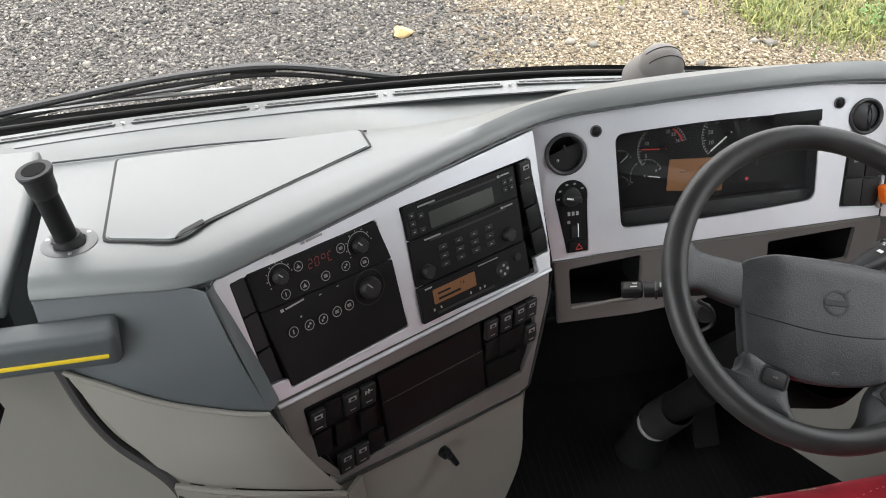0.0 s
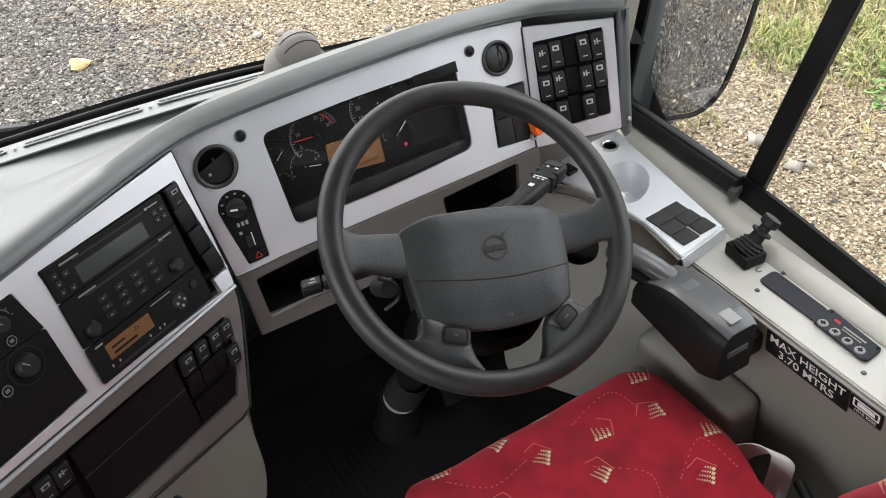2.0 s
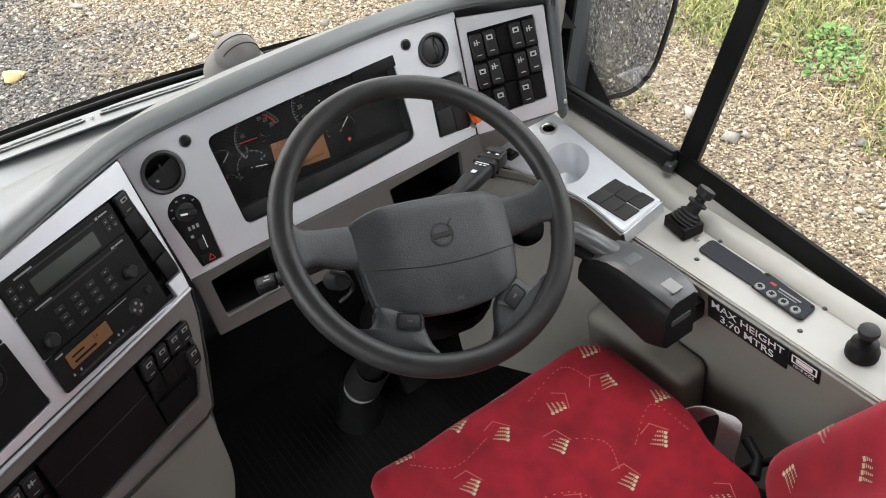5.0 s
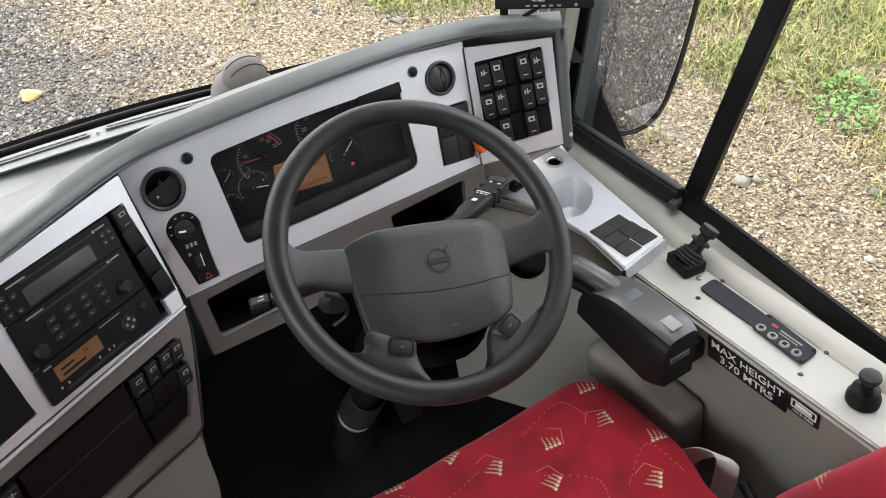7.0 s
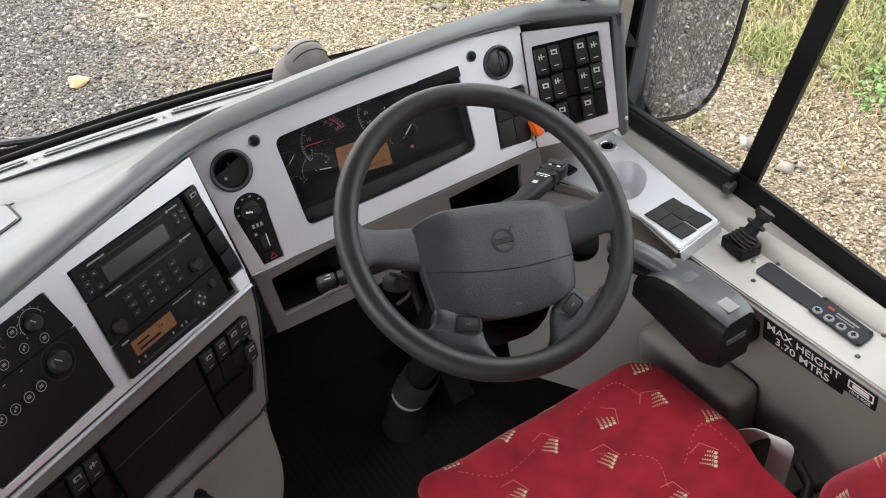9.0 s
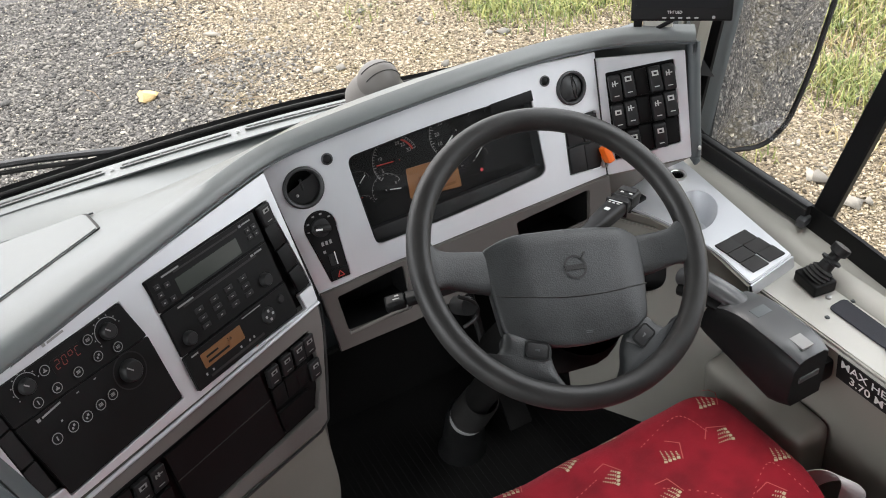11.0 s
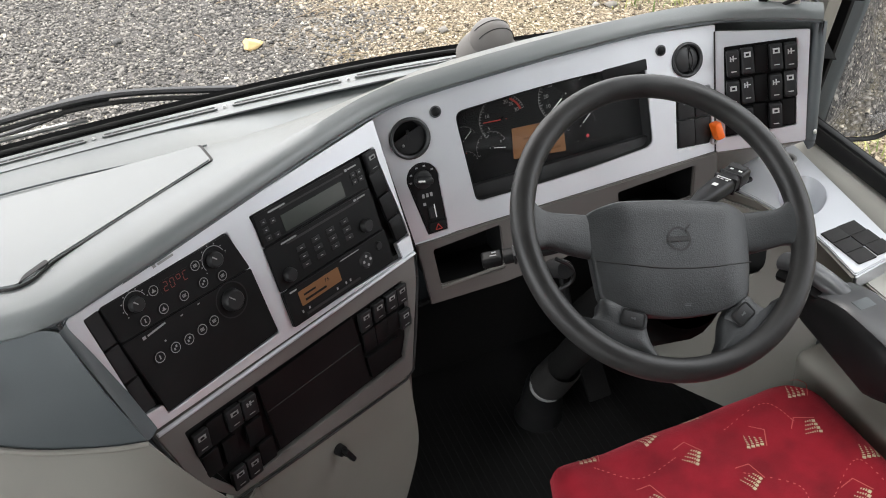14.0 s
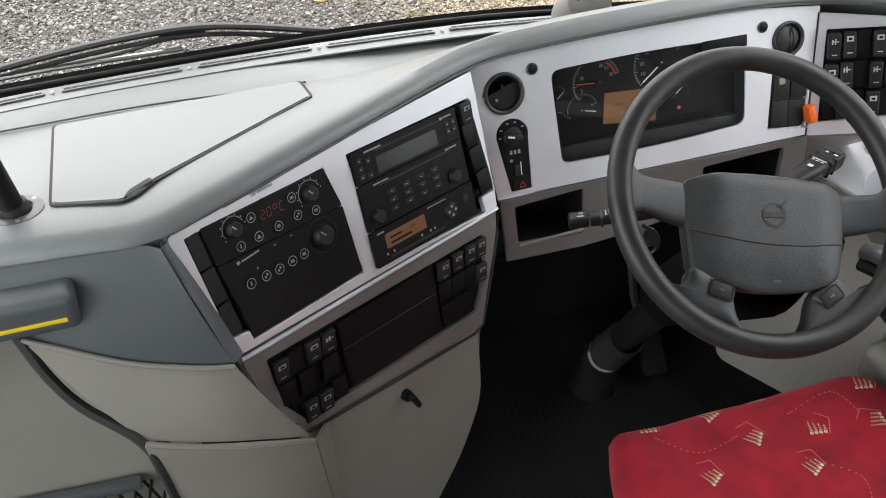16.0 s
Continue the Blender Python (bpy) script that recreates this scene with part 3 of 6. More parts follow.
part("end_cap", thicken(grid([[p for p in end[1:]], [Vector((p.x + 0.004, p.y, min(p.z - 0.02, 1.66 + 0.1 * (p.z - 1.66)))) for p in end[1:]]]), 0.004), FACE, dash)
# seam along the back of the top, and the lid of the storage tray
seam = [m_ + Vector((0, 0.003, 0.0035)) for m_ in cols[2][:26]]
part("seam", tube(seam, 0.0016, 6), FACE, dash)




HATCH = [(-0.150, 1.075), (-0.060, 1.052), (-0.040, 1.062), (-0.016, 1.090), (0.110, 1.176), (0.230, 1.258), (0.221, 1.318), (-0.154, 1.306)]
hm = frame_of((0, 1.28, 1.9355), (1, 0, 0), (0, 1, -0.100))
hatch2 = [(x, y - 1.28) for x, y in HATCH]
hr = [0.012, 0.01, 0.008, 0.012, 0.05, 0.006, 0.008, 0.008]
lid = part("tray_lid", plate(rounded(hatch2, hr), [], hm, 0.012, 0.0065, 0.002), DASH, dash, "flat grey storage lid with finger notch")
gap = rounded([(x * 1.0 + (0.004 if x > 0.1 else -0.004 if x < -0.1 else 0), y + (0.003 if y > -0.05 else -0.0022)) for x, y in hatch2], hr)
part("lid_gap", plate(gap, [rounded(hatch2, hr)], hm, 0.004, 0.0042), RUBBER, dash)
part("finger_notch", plate(rounded([(-0.058, -0.226), (-0.018, -0.194), (-0.022, -0.184), (-0.050, -0.208)], 0.004), [], hm, 0.004, 0.0074), RUBBER, dash)

# demister slots along the foot of the windscreen
strip = spline([s[3] for s in STATIONS], 10)
along = [0.0]
for a, b in zip(strip, strip[1:]):
    along.append(along[-1] + (b - a).length)


def strip_at(s):
    for i in range(len(along) - 1):
        if along[i + 1] >= s:
            f = (s - along[i]) / (along[i + 1] - along[i])
            return strip[i].lerp(strip[i + 1], f), (strip[i + 1] - strip[i]).normalized()
    return strip[-1], (strip[-1] - strip[-2]).normalized()


vent_ledge = []
for p in strip:
    vent_ledge.append([p + Vector((0, -0.055, 0.017)), p + Vector((0, -0.02, 0.010)), p + Vector((0, 0.016, 0.004)), p + Vector((0, 0.022, -0.012))])
part("demister_ledge", thicken(grid(vent_ledge[:96]), 0.003), DASH, dash)
s0 = 0.0
while s0 < 1.28:
    p, d = strip_at(s0 + 0.11)
    f = frame_of(p + Vector((0, -0.012, 0.0105)), d, Vector((0, 1, -0.2)))
    slot = part("demister_slot", plate(rounded(rect(-0.108, -0.009, 0.108, 0.009), 0.006), [rounded(rect(-0.104, -0.0055, 0.104, 0.0055), 0.004)], f, 0.002, 0.0015), DASH, dash)
    part("slot_dark", plate(rect(-0.104, -0.0055, 0.104, 0.0055), [], f, 0.001, 0.0006), RUBBER, slot)
    bm = bmesh.new()
    for k in range(7):
        join(bm, box(0.003, 0.011, 0.0016, at(f, -0.09 + k * 0.03, 0, 0.0012), bevel=0))
    part("slot_bar", bm, FACE, slot, smooth=False)["kind"] = "stuff"
    s0 += 0.245
for s0 in (0.232, 0.477, 0.722, 0.967):
    p, d = strip_at(s0 + 0.0)
    part("screw", lathe([(0, 0.003), (0.003, 0.0028), (0.0042, 0)], frame_of(p + Vector((0, -0.014, 0.011)), d, (0, 1, -0.2)), 10), METAL, dash)

# left shoulder facing the entrance: dark upper moulding, beige lower mouldings
TOPE = [Vector(p) for p in ((-0.238, 0.994, 1.944), (-0.13, 0.986, 1.944), (-0.05, 0.980, 1.942), (-0.022, 0.972, 1.936))]
BOTE = [Vector(p) for p in ((-0.212, 0.938, 1.869), (-0.105, 0.915, 1.815), (-0.015, 0.905, 1.783), (0.036, 0.905, 1.768))]


def patch(a, b, n=10, k=6, bulge=0.0, out=(0, -1, 0)):
    ra, rb = spline(a, n), spline(b, n)
    o = Vector(out)
    return grid([[p.lerp(q, j / k) + o * bulge * math.sin(math.pi * j / k) for p, q in zip(ra, rb)] for j in range(k + 1)])


part("shoulder", thicken(patch(TOPE, BOTE, bulge=0.012), 0.006), FACE, dash, "dark blue-grey moulded shoulder")
part("shoulder_corner", thicken(patch([TOPE[-1], BOTE[-1]], [Vector((-0.008, 0.990, 1.940)), Vector((0.050, 0.932, 1.757))], bulge=0.004), 0.004), FACE, dash)
part("shoulder_side", thicken(patch([TOPE[0], BOTE[0]], [Vector((-0.258, 1.30, 1.91)), Vector((-0.25, 1.30, 1.80))]), 0.004), FACE, dash)
LOW1 = [p + Vector((0, -0.004, -0.002)) for p in BOTE]
LOW2 = [Vector(p) for p in ((-0.100, 0.862, 1.706), (-0.03, 0.862, 1.672), (0.06, 0.872, 1.630), (0.124, 0.905, 1.570))]
part("lower_moulding", thicken(patch(LOW1, LOW2, bulge=0.010), 0.006), BEIGE, dash, "beige moulding below the shoulder")
part("moulding_edge", tube(spline([p + Vector((0, -0.001, 0)) for p in LOW1], 8), 0.004, 8), BEIGE, dash)
part("moulding_gap", tube(spline([(-0.216, 0.938, 1.870), (-0.196, 0.915, 1.815), (-0.165, 0.892, 1.765), (-0.104, 0.862, 1.704), (-0.088, 0.850, 1.62), (-0.066, 0.845, 1.30)], 6), 0.0075, 8), RUBBER, dash)
part("fascia_gap", tube([SU @ Vector((-0.604, 0.034, 0.002)), SU @ Vector((-0.582, -0.172, 0.002))], 0.0032, 6), RUBBER, dash)
LOW3 = [p + Vector((0.0, -0.006, -0.003)) for p in LOW2]
LOW4 = [Vector(p) for p in ((-0.060, 0.845, ZF), (0.02, 0.855, ZF), (0.10, 0.885, ZF), (0.165, 0.925, ZF))]
part("kick_moulding", thicken(patch(LOW3, LOW4, bulge=0.004), 0.006), BEIGE, dash, "beige kick panel under the moulding")
part("kick_edge", tube(spline(LOW3, 8), 0.0045, 8), BEIGE, dash)
part("kick_corner", thicken(patch([LOW3[-1], LOW4[-1]], [Vector((0.150, 0.958, 1.53)), Vector((0.20, 0.99, ZF))], bulge=0.0, out=(0.4, -0.9, 0)), 0.005), BEIGE, dash)

# silver fascia of the centre stack, with bays for the units
su_out = rounded([(-0.599, 0.032), (-0.30, 0.023), (0.003, 0.008), (-0.027, -0.232), (-0.577, -0.170)], [0.01, 0.05, 0.004, 0.004, 0.012])
bay_ac = [(-0.576, 0.020), (-0.335, 0.002), (-0.335, -0.180), (-0.545, -0.163), (-0.545, -0.147), (-0.576, -0.142)]
bay_rad = [(-0.290, 0.000), (-0.021, -0.030), (-0.021, -0.203), (-0.057, -0.199), (-0.057, -0.228), (-0.287, -0.192)]
stack = part("stack_fascia", plate(su_out, [rounded(bay_ac, 0.003, 2), rounded(bay_rad, 0.003, 2)], SU, 0.010, 0.004, 0.0012), SILVER, dash, "silver painted centre fascia")
part("stack_backing", plate([(-0.60, 0.02), (0.0, -0.01), (-0.03, -0.225), (-0.577, -0.165)], [], SU, 0.004, -0.012), BLACK, dash)
# lower fascia
sl_out = rounded([(-0.547, 0.052), (0.000, -0.002), (-0.006, -0.05), (-0.070, -0.228), (-0.474, -0.150), (-0.525, -0.075)], [0.008, 0.004, 0.06, 0.01, 0.008, 0.06])
sl_bay = [(-0.508, 0.022), (-0.041, -0.033), (-0.041, -0.121), (-0.080, -0.186), (-0.470, -0.136), (-0.502, -0.077)]
part("lower_fascia", plate(sl_out, [rounded(sl_bay, 0.004, 2)], SL, 0.010, 0.002, 0.0012), TAUPE, dash, "taupe lower fascia round the switch rows")
part("fascia_ridge", tube([SL @ Vector((-0.545, 0.052, 0.004)), SL @ Vector((-0.28, 0.028, 0.006)), SL @ Vector((0.0, 0.0, 0.004))], 0.0035, 8), SILVER, dash)
part("lower_backing", plate([(-0.52, 0.03), (-0.02, -0.03), (-0.075, -0.20), (-0.47, -0.14)], [], SL, 0.004, -0.008), BLACK, dash)
part("fascia_trim", tube([SL @ Vector(p) for p in ((-0.553, 0.056, 0.002), (-0.542, -0.02, 0.002), (-0.530, -0.075, 0.002), (-0.508, -0.125, 0.002), (-0.478, -0.156, 0.002), (-0.28, -0.196, 0.002), (-0.09, -0.230, 0.002), (-0.066, -0.222, 0.002), (-0.030, -0.13, 0.002), (-0.004, -0.05, 0.002), (0.004, -0.004, 0.003))], 0.0024, 8), RUBBER, dash)
# beige panel under the stack, with a rounded free corner
kp = [(-0.480, -0.155), (-0.072, -0.236), (-0.085, -0.40), (-0.16, -0.50), (-0.30, -0.61), (-0.46, -0.61)]
part("knee_panel", plate(rounded(kp, [0.005, 0.015, 0.05, 0.05, 0.03, 0.005]), [], SL, 0.02, -0.004, 0.004), BEIGE, dash, "beige knee panel under the switch rows")
part("stack_cheek", thicken(grid([[SL @ Vector((0.004, 0.0, 0.0)), SL @ Vector((-0.06, -0.20, -0.006)), SL @ Vector((-0.10, -0.42, -0.01))], [SL @ Vector((0.06, 0.02, -0.12)), SL @ Vector((0.0, -0.20, -0.13)), SL @ Vector((-0.08, -0.42, -0.13))]]), 0.004), TAUPE_SHADED, dash)

# silver fascia of the instruments
ip_out = rounded([(0.507, 0.113), (0.56, 0.123), (0.64, 0.130), (0.85, 0.135), (1.05, 0.133), (1.190, 0.119), (1.166, -0.122), (0.534, -0.126)], 0.002, 1)
bay_inst = rounded([(0.654, 0.086), (0.84, 0.092), (1.034, 0.086), (1.032, -0.076), (0.85, -0.086), (0.664, -0.084)], [0.018, 0.1, 0.018, 0.02, 0.1, 0.014], 6)
keyhole = [(0.574 + 0.0295 * math.cos(radians(a)), -0.014 + 0.0295 * math.sin(radians(a))) for a in range(-15, 196, 10)] + [(0.5635, -0.1175), (0.602, -0.1165)]
blk = rounded([(1.092, 0.014), (1.168, 0.010), (1.160, -0.106), (1.082, -0.098)], 0.004, 2)
part("instrument_fascia", plate(ip_out, [bay_inst, disc(0.566, 0.062, 0.0365), disc(1.123, 0.068, 0.0325), keyhole, blk], IP, 0.010, 0.0, 0.0012), SILVER, dash, "silver painted instrument fascia")
part("fascia_joint", tube([IP @ Vector((0.506, 0.108, 0.001)), IP @ Vector((0.534, -0.126, 0.001))], 0.0016, 6), RUBBER, dash)
sw_out = [(-0.010, 0.115), (0.160, 0.121), (0.176, -0.088), (0.012, -0.116)]
sw_bay = [(0.008, 0.086), (0.139, 0.106), (0.155, -0.058), (0.027, -0.087)]
part("switch_fascia", plate(rounded(sw_out, 0.003, 2), [rounded(sw_bay, 0.003, 2)], SW, 0.010, 0.0, 0.0012), SILVER, dash, "silver painted switch fascia")
part("switch_backing", plate(sw_bay, [], SW, 0.004, -0.009), BLACK, dash)
part("fascia_joint", tube([SW @ Vector((-0.012, 0.115, 0.001)), SW @ Vector((0.010, -0.116, 0.001))], 0.0016, 6), RUBBER, dash)

# shelf and pockets below the instruments
shelf = [IP @ Vector((0.536, -0.128, -0.004)), IP @ Vector((0.75, -0.132, -0.004)), IP @ Vector((0.95, -0.132, -0.004)), IP @ Vector((1.166, -0.126, -0.004))]
uf = frame_of((0.0, 1.225, 1.68), (1, 0, 0), (0, 0.18, 0.98))
part("under_fascia", plate([(0.536, 0.002), (1.168, 0.006), (1.168, -0.10), (0.96, -0.10), (0.80, -0.125), (0.70, -0.132), (0.548, -0.130)], [rounded([(0.566, -0.018), (0.70, -0.008), (0.70, -0.100), (0.572, -0.096)], 0.006), rounded([(0.945, -0.016), (1.115, -0.008), (1.110, -0.075), (0.95, -0.08)], 0.006)], uf, 0.008, 0.0, 0.002), TAUPE_SHADED, dash, "taupe moulding with open pockets")
for x0, x1 in ((0.56, 0.71), (0.94, 1.12)):
    pk = bmesh.new()
    y0, y1, dz = -0.105, -0.002, -0.10
    c = [(x0, y0, 0), (x1, y0, 0), (x1, y1, 0), (x0, y1, 0)]
    b = [(x, y, dz) for x, y, _ in c]
    va, vb = [pk.verts.new(p) for p in c], [pk.verts.new(p) for p in b]
    for i in range(4):
        pk.faces.new((va[i], va[(i + 1) % 4], vb[(i + 1) % 4], vb[i]))
    pk.faces.new(vb)
    pk.transform(uf @ Matrix.Translation((0, 0, -0.008)))
    part("pocket", pk, BLACK, dash, smooth=False)
part("pocket_lip", tube([uf @ Vector(p) for p in ((0.572, -0.098, 0.002), (0.70, -0.092, 0.002))], 0.003, 8), TAUPE, dash)
part("shelf_edge", tube([p + Vector((0, -0.002, 0)) for p in shelf], 0.004, 8), SILVER, dash)
part("corner_panel", thicken(grid([[SW @ Vector((0.012, -0.116, -0.010)), SW @ Vector((0.10, -0.104, -0.010)), SW @ Vector((0.176, -0.088, -0.012))], [Vector((1.19, 1.29, 1.555)), Vector((1.28, 1.31, 1.555)), Vector((1.36, 1.33, 1.555))]]), 0.004), BEIGE, dash)
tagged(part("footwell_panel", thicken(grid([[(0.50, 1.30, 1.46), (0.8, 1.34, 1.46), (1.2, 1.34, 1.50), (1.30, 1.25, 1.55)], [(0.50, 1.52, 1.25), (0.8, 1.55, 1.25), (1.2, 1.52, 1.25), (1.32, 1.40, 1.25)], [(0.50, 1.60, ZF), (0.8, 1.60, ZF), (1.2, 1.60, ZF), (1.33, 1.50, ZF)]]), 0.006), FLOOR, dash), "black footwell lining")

edge_strip = [SW @ Vector(p) for p in ((0.178, 0.135, -0.008), (0.1795, 0.06, -0.008), (0.182, -0.02, -0.008), (0.1845, -0.086, -0.010), (0.181, -0.096, -0.012))]
part("end_edge", tube(spline(edge_strip, 5), 0.0125, 14), FACE, dash, "dark rounded end of the dashboard")
part("end_flank", thicken(grid([[SW @ Vector((0.178, 0.13, -0.008)), SW @ Vector((0.180, 0.13, -0.075))], [SW @ Vector((0.184, -0.092, -0.010)), SW @ Vector((0.186, -0.092, -0.075))]]), 0.004), FACE, dash)
part("end_screw", lathe([(0, 0.003), (0.004, 0.002), (0.005, 0)], SW @ pose(0.190, -0.07, 0.003, 0, 40), 12), METAL, dash)


# ---- units in the dashboard ----
def rocker(m, w, h, parent, marks="box", lit=True, tilt=6, rise=0.010, ink=DIM):
    """A rocker switch with its sign and marker line, standing on the plane of m."""
    mm = m @ Matrix.Rotation(radians(tilt), 4, "X")
    body = part("rocker", box(w, h, rise, mm @ Matrix.Translation((0, 0, rise / 2 - 0.001)), 0.0025 if rise < 0.012 else 0.0045, 3), SATIN, parent)
    top = mm @ Matrix.Translation((0, 0, rise - 0.0008))
    if lit:
        sx = w * 0.26
        if marks == "box":
            part("sign", bars([(-sx, h * 0.14, sx, h * 0.34)], top), ink, body)
            part("sign_inset", bars([(-sx * 0.5, h * 0.19, sx * 0.5, h * 0.28)], top @ Matrix.Translation((0, 0, 0.0006))), BLACK, body)
        else:
            part("sign", bars([(-sx, h * 0.2, sx, h * 0.24), (-sx * 0.2, h * 0.12, sx * 0.2, h * 0.34), (-sx, h * 0.12, -sx * 0.6, h * 0.3)], top), ink, body)
        part("marker", bars([(-w * 0.2, -h * 0.3, w * 0.2, -h * 0.265)], top), ink, body)
    return body


def blank(m, w, h, parent):
    return part("blank", box(w, h, 0.006, m, 0.0015), BLACK, parent)


def knob_dial(m, r, h, parent, pointer=True):
    k = part("knob", lathe([(0, h), (r * 0.78, h), (r * 0.88, h * 0.85), (r, h * 0.15), (r, 0)], m, 28), SATIN, parent)
    if pointer:
        part("pointer", bars([(-0.0009, r * 0.1, 0.0009, r * 0.78)], at(m, 0, 0, h, 35)), DIM, k)
    return k


def shear(a, b, c, d):
    """The plane patch a (top left), b, c, d as a map of (0..1, 0..1, right and down) to the plane."""
    return lambda s, t: (Vector(a) * (1 - s) * (1 - t) + Vector(b) * s * (1 - t) + Vector(c) * s * t + Vector(d) * (1 - s) * t)


# climate control unit: two stacked panels
ROT_AC = -6.2
climate = tagged(thing("climate_control_unit", "black climate control unit with round buttons and red digits", "control unit"))
part("upper_panel", plate(rounded([(-0.551, 0.021), (-0.337, 0.001), (-0.329, -0.064), (-0.551, -0.037)], 0.003, 2), [], SU, 0.012, 0.007, 0.001), BLACK, climate)
part("lower_panel", plate(rounded([(-0.551, -0.0385), (-0.328, -0.0655), (-0.336, -0.176), (-0.544, -0.160)], 0.003, 2), [], SU, 0.012, 0.006, 0.001), BLACK, climate)
for a, b in ((0.020, -0.033), (-0.036, -0.088), (-0.091, -0.141)):
    part("side_blank", plate(rounded([(-0.575, a), (-0.553, a + 0.001), (-0.553, b), (-0.575, b + 0.001)], 0.002, 2), [], SU, 0.01, 0.003, 0.001), SATIN, climate)
su_face = SU @ Matrix.Translation((0, 0, 0.0071))
for x, y, r, n_ in ((-0.507, -0.003, 0.015, 7), (-0.375, -0.019, 0.0165, 8)):
    knob_dial(at(su_face, x, y), r * 0.75, 0.010, climate)
    part("dial_scale", arc_band(x, y, r * 1.15, r * 1.22, 10, 200, su_face), DIM, climate)
    part("dial_mark", bars([(x + r * 1.35 * math.cos(radians(a)) - 0.0008, y + r * 1.35 * math.sin(radians(a)) - 0.0008, x + r * 1.35 * math.cos(radians(a)) + 0.0008, y + r * 1.35 * math.sin(radians(a)) + 0.0008) for a in range(0, 211, 30)], su_face), DIM, climate)["kind"] = "stuff"
low_face = SU @ Matrix.Translation((0, 0, 0.0061))
knob_dial(at(low_face, -0.380, -0.086), 0.017, 0.012, climate)
part("knob_ring", arc_band(-0.380, -0.086, 0.0255, 0.0275, 0, 360, low_face, 40, 0.001), SATIN, climate)


def round_button(x, y, f, r=0.0075, mark=0):
    b = part("button", lathe([(0, 0.002), (r * 0.95, 0.002), (r, 0)], at(f, x, y), 20), BLACK, climate)
    g = at(f, x, y, 0.002)
    part("ring", arc_band(0, 0, r * 0.86, r, 0, 360, g, 24, 0.0004), DIM, b)
    s = r * 0.4
    sets = [[(-s * 0.25, -s, s * 0.25, s)], [(-s, -s * 0.9, s, -s * 0.4), (-s * 0.5, -s * 0.4, s * 0.5, s * 0.3), (-s * 0.15, s * 0.3, s * 0.15, s * 0.9)], [(-s, s * 0.4, s, s * 0.7), (-s, -s * 0.15, s, s * 0.15), (-s, -s * 0.7, s, -s * 0.4)], [(-s, -s, -s * 0.2, 0), (s * 0.1, 0, s, s)]]
    part("sign", bars(sets[mark], g @ Matrix.Rotation(radians(ROT_AC), 4, "Z")), DIM, b)


for i, (x, y) in enumerate(((-0.477, -0.002), (-0.477, -0.032), (-0.442, -0.035), (-0.407, -0.037), (-0.406, -0.009), (-0.376, -0.046), (-0.508, -0.030))):
    round_button(x, y, su_face, 0.0073, (1, 1, 2, 3, 2, 2, 0)[i])
for i, (x, y) in enumerate(((-0.516, -0.086), (-0.490, -0.089), (-0.467, -0.092), (-0.443, -0.093), (-0.421, -0.094))):
    round_button(x, y, low_face, 0.0078, (0, 3, 3, 2, 2)[i])
part("display_window", plate(rounded(rect(-0.024, -0.010, 0.026, 0.009), 0.002), [], at(su_face, -0.4425, -0.0095, 0, ROT_AC), 0.001, 0.0004), BLACK, climate)
seg = at(su_face, -0.4415, -0.0098, 0.0009, ROT_AC)
SEGS = {"2": "abged", "0": "abcdef", "o": "abgf", "C": "afed"}
for k, ch in enumerate("20oC"):
    cx, w_, h_, t_ = -0.0165 + 0.011 * k, 0.0062, 0.0125, 0.0009
    q = {"a": (0, h_ / 2, 1), "g": (0, 0, 1), "d": (0, -h_ / 2, 1), "f": (-w_ / 2, h_ / 4, 0), "b": (w_ / 2, h_ / 4, 0), "e": (-w_ / 2, -h_ / 4, 0), "c": (w_ / 2, -h_ / 4, 0)}
    marks = []
    for c in SEGS[ch]:
        sx, sy, flat_ = q[c]
        a_, b_ = (w_ * 0.42, t_ * 0.55) if flat_ else (t_ * 0.55, h_ * 0.2)
        sh = 0.12 * sy
        marks.append((cx + sx + sh - a_, sy - b_, cx + sx + sh + a_, sy + b_))
    part("digit", bars(marks, seg, 0.0002), LED, climate, "red seven-segment digit", smooth=False)
part("maker_mark", bars([(-0.461, 0.0065, -0.456, 0.011), (-0.453, 0.0065, -0.426, 0.0095)], su_face @ Matrix.Rotation(radians(-2), 4, "Z")), DIM, climate)
part("maker_mark", bars([(-0.523, -0.0525, -0.518, -0.048), (-0.515, -0.052, -0.484, -0.0495)], low_face @ Matrix.Rotation(radians(0), 4, "Z")), DIM, climate)
part("indicator", bars([(-0.498, -0.0735, -0.4955, -0.071), (-0.46, -0.058, -0.456, -0.0565), (-0.43, -0.060, -0.426, -0.0585)], low_face), DIM, climate)["kind"] = "stuff"

# three stacked units: radio, disc player, tachograph
ROT_R = -6.8
rm = at(SU, -0.288, 0.0, 0, ROT_R)
RW = 0.231


def unit(name, y0, y1, label, w=RW, lift=0.008):
    u = tagged(thing(name, label, "audio unit" if "tacho" not in name else "tachograph"))
    part("front", plate(rounded(rect(0.0, y1, w, y0), 0.003, 3), [], rm, 0.016, lift, 0.0015), BLACK, u)
    return u, rm @ Matrix.Translation((0, 0, lift + 0.0001))


radio, f = unit("car_radio", -0.001, -0.0535, "black car radio with a long grey display")
part("display", plate(rounded(rect(0.047, -0.048, 0.178, -0.021), 0.002), [], f, 0.001, 0.0008), LCD, radio, "grey-green liquid crystal display")
part("disc_slot", bars([(0.05, -0.0125, 0.188, -0.0098)], f), RUBBER, radio)
for q in ((0.028, -0.0088, 0.062, -0.0062), (0.192, -0.0115, 0.197, -0.0075), (0.199, -0.0105, 0.218, -0.0082)):
    part("maker_mark", bars([q], f), DIM, radio)
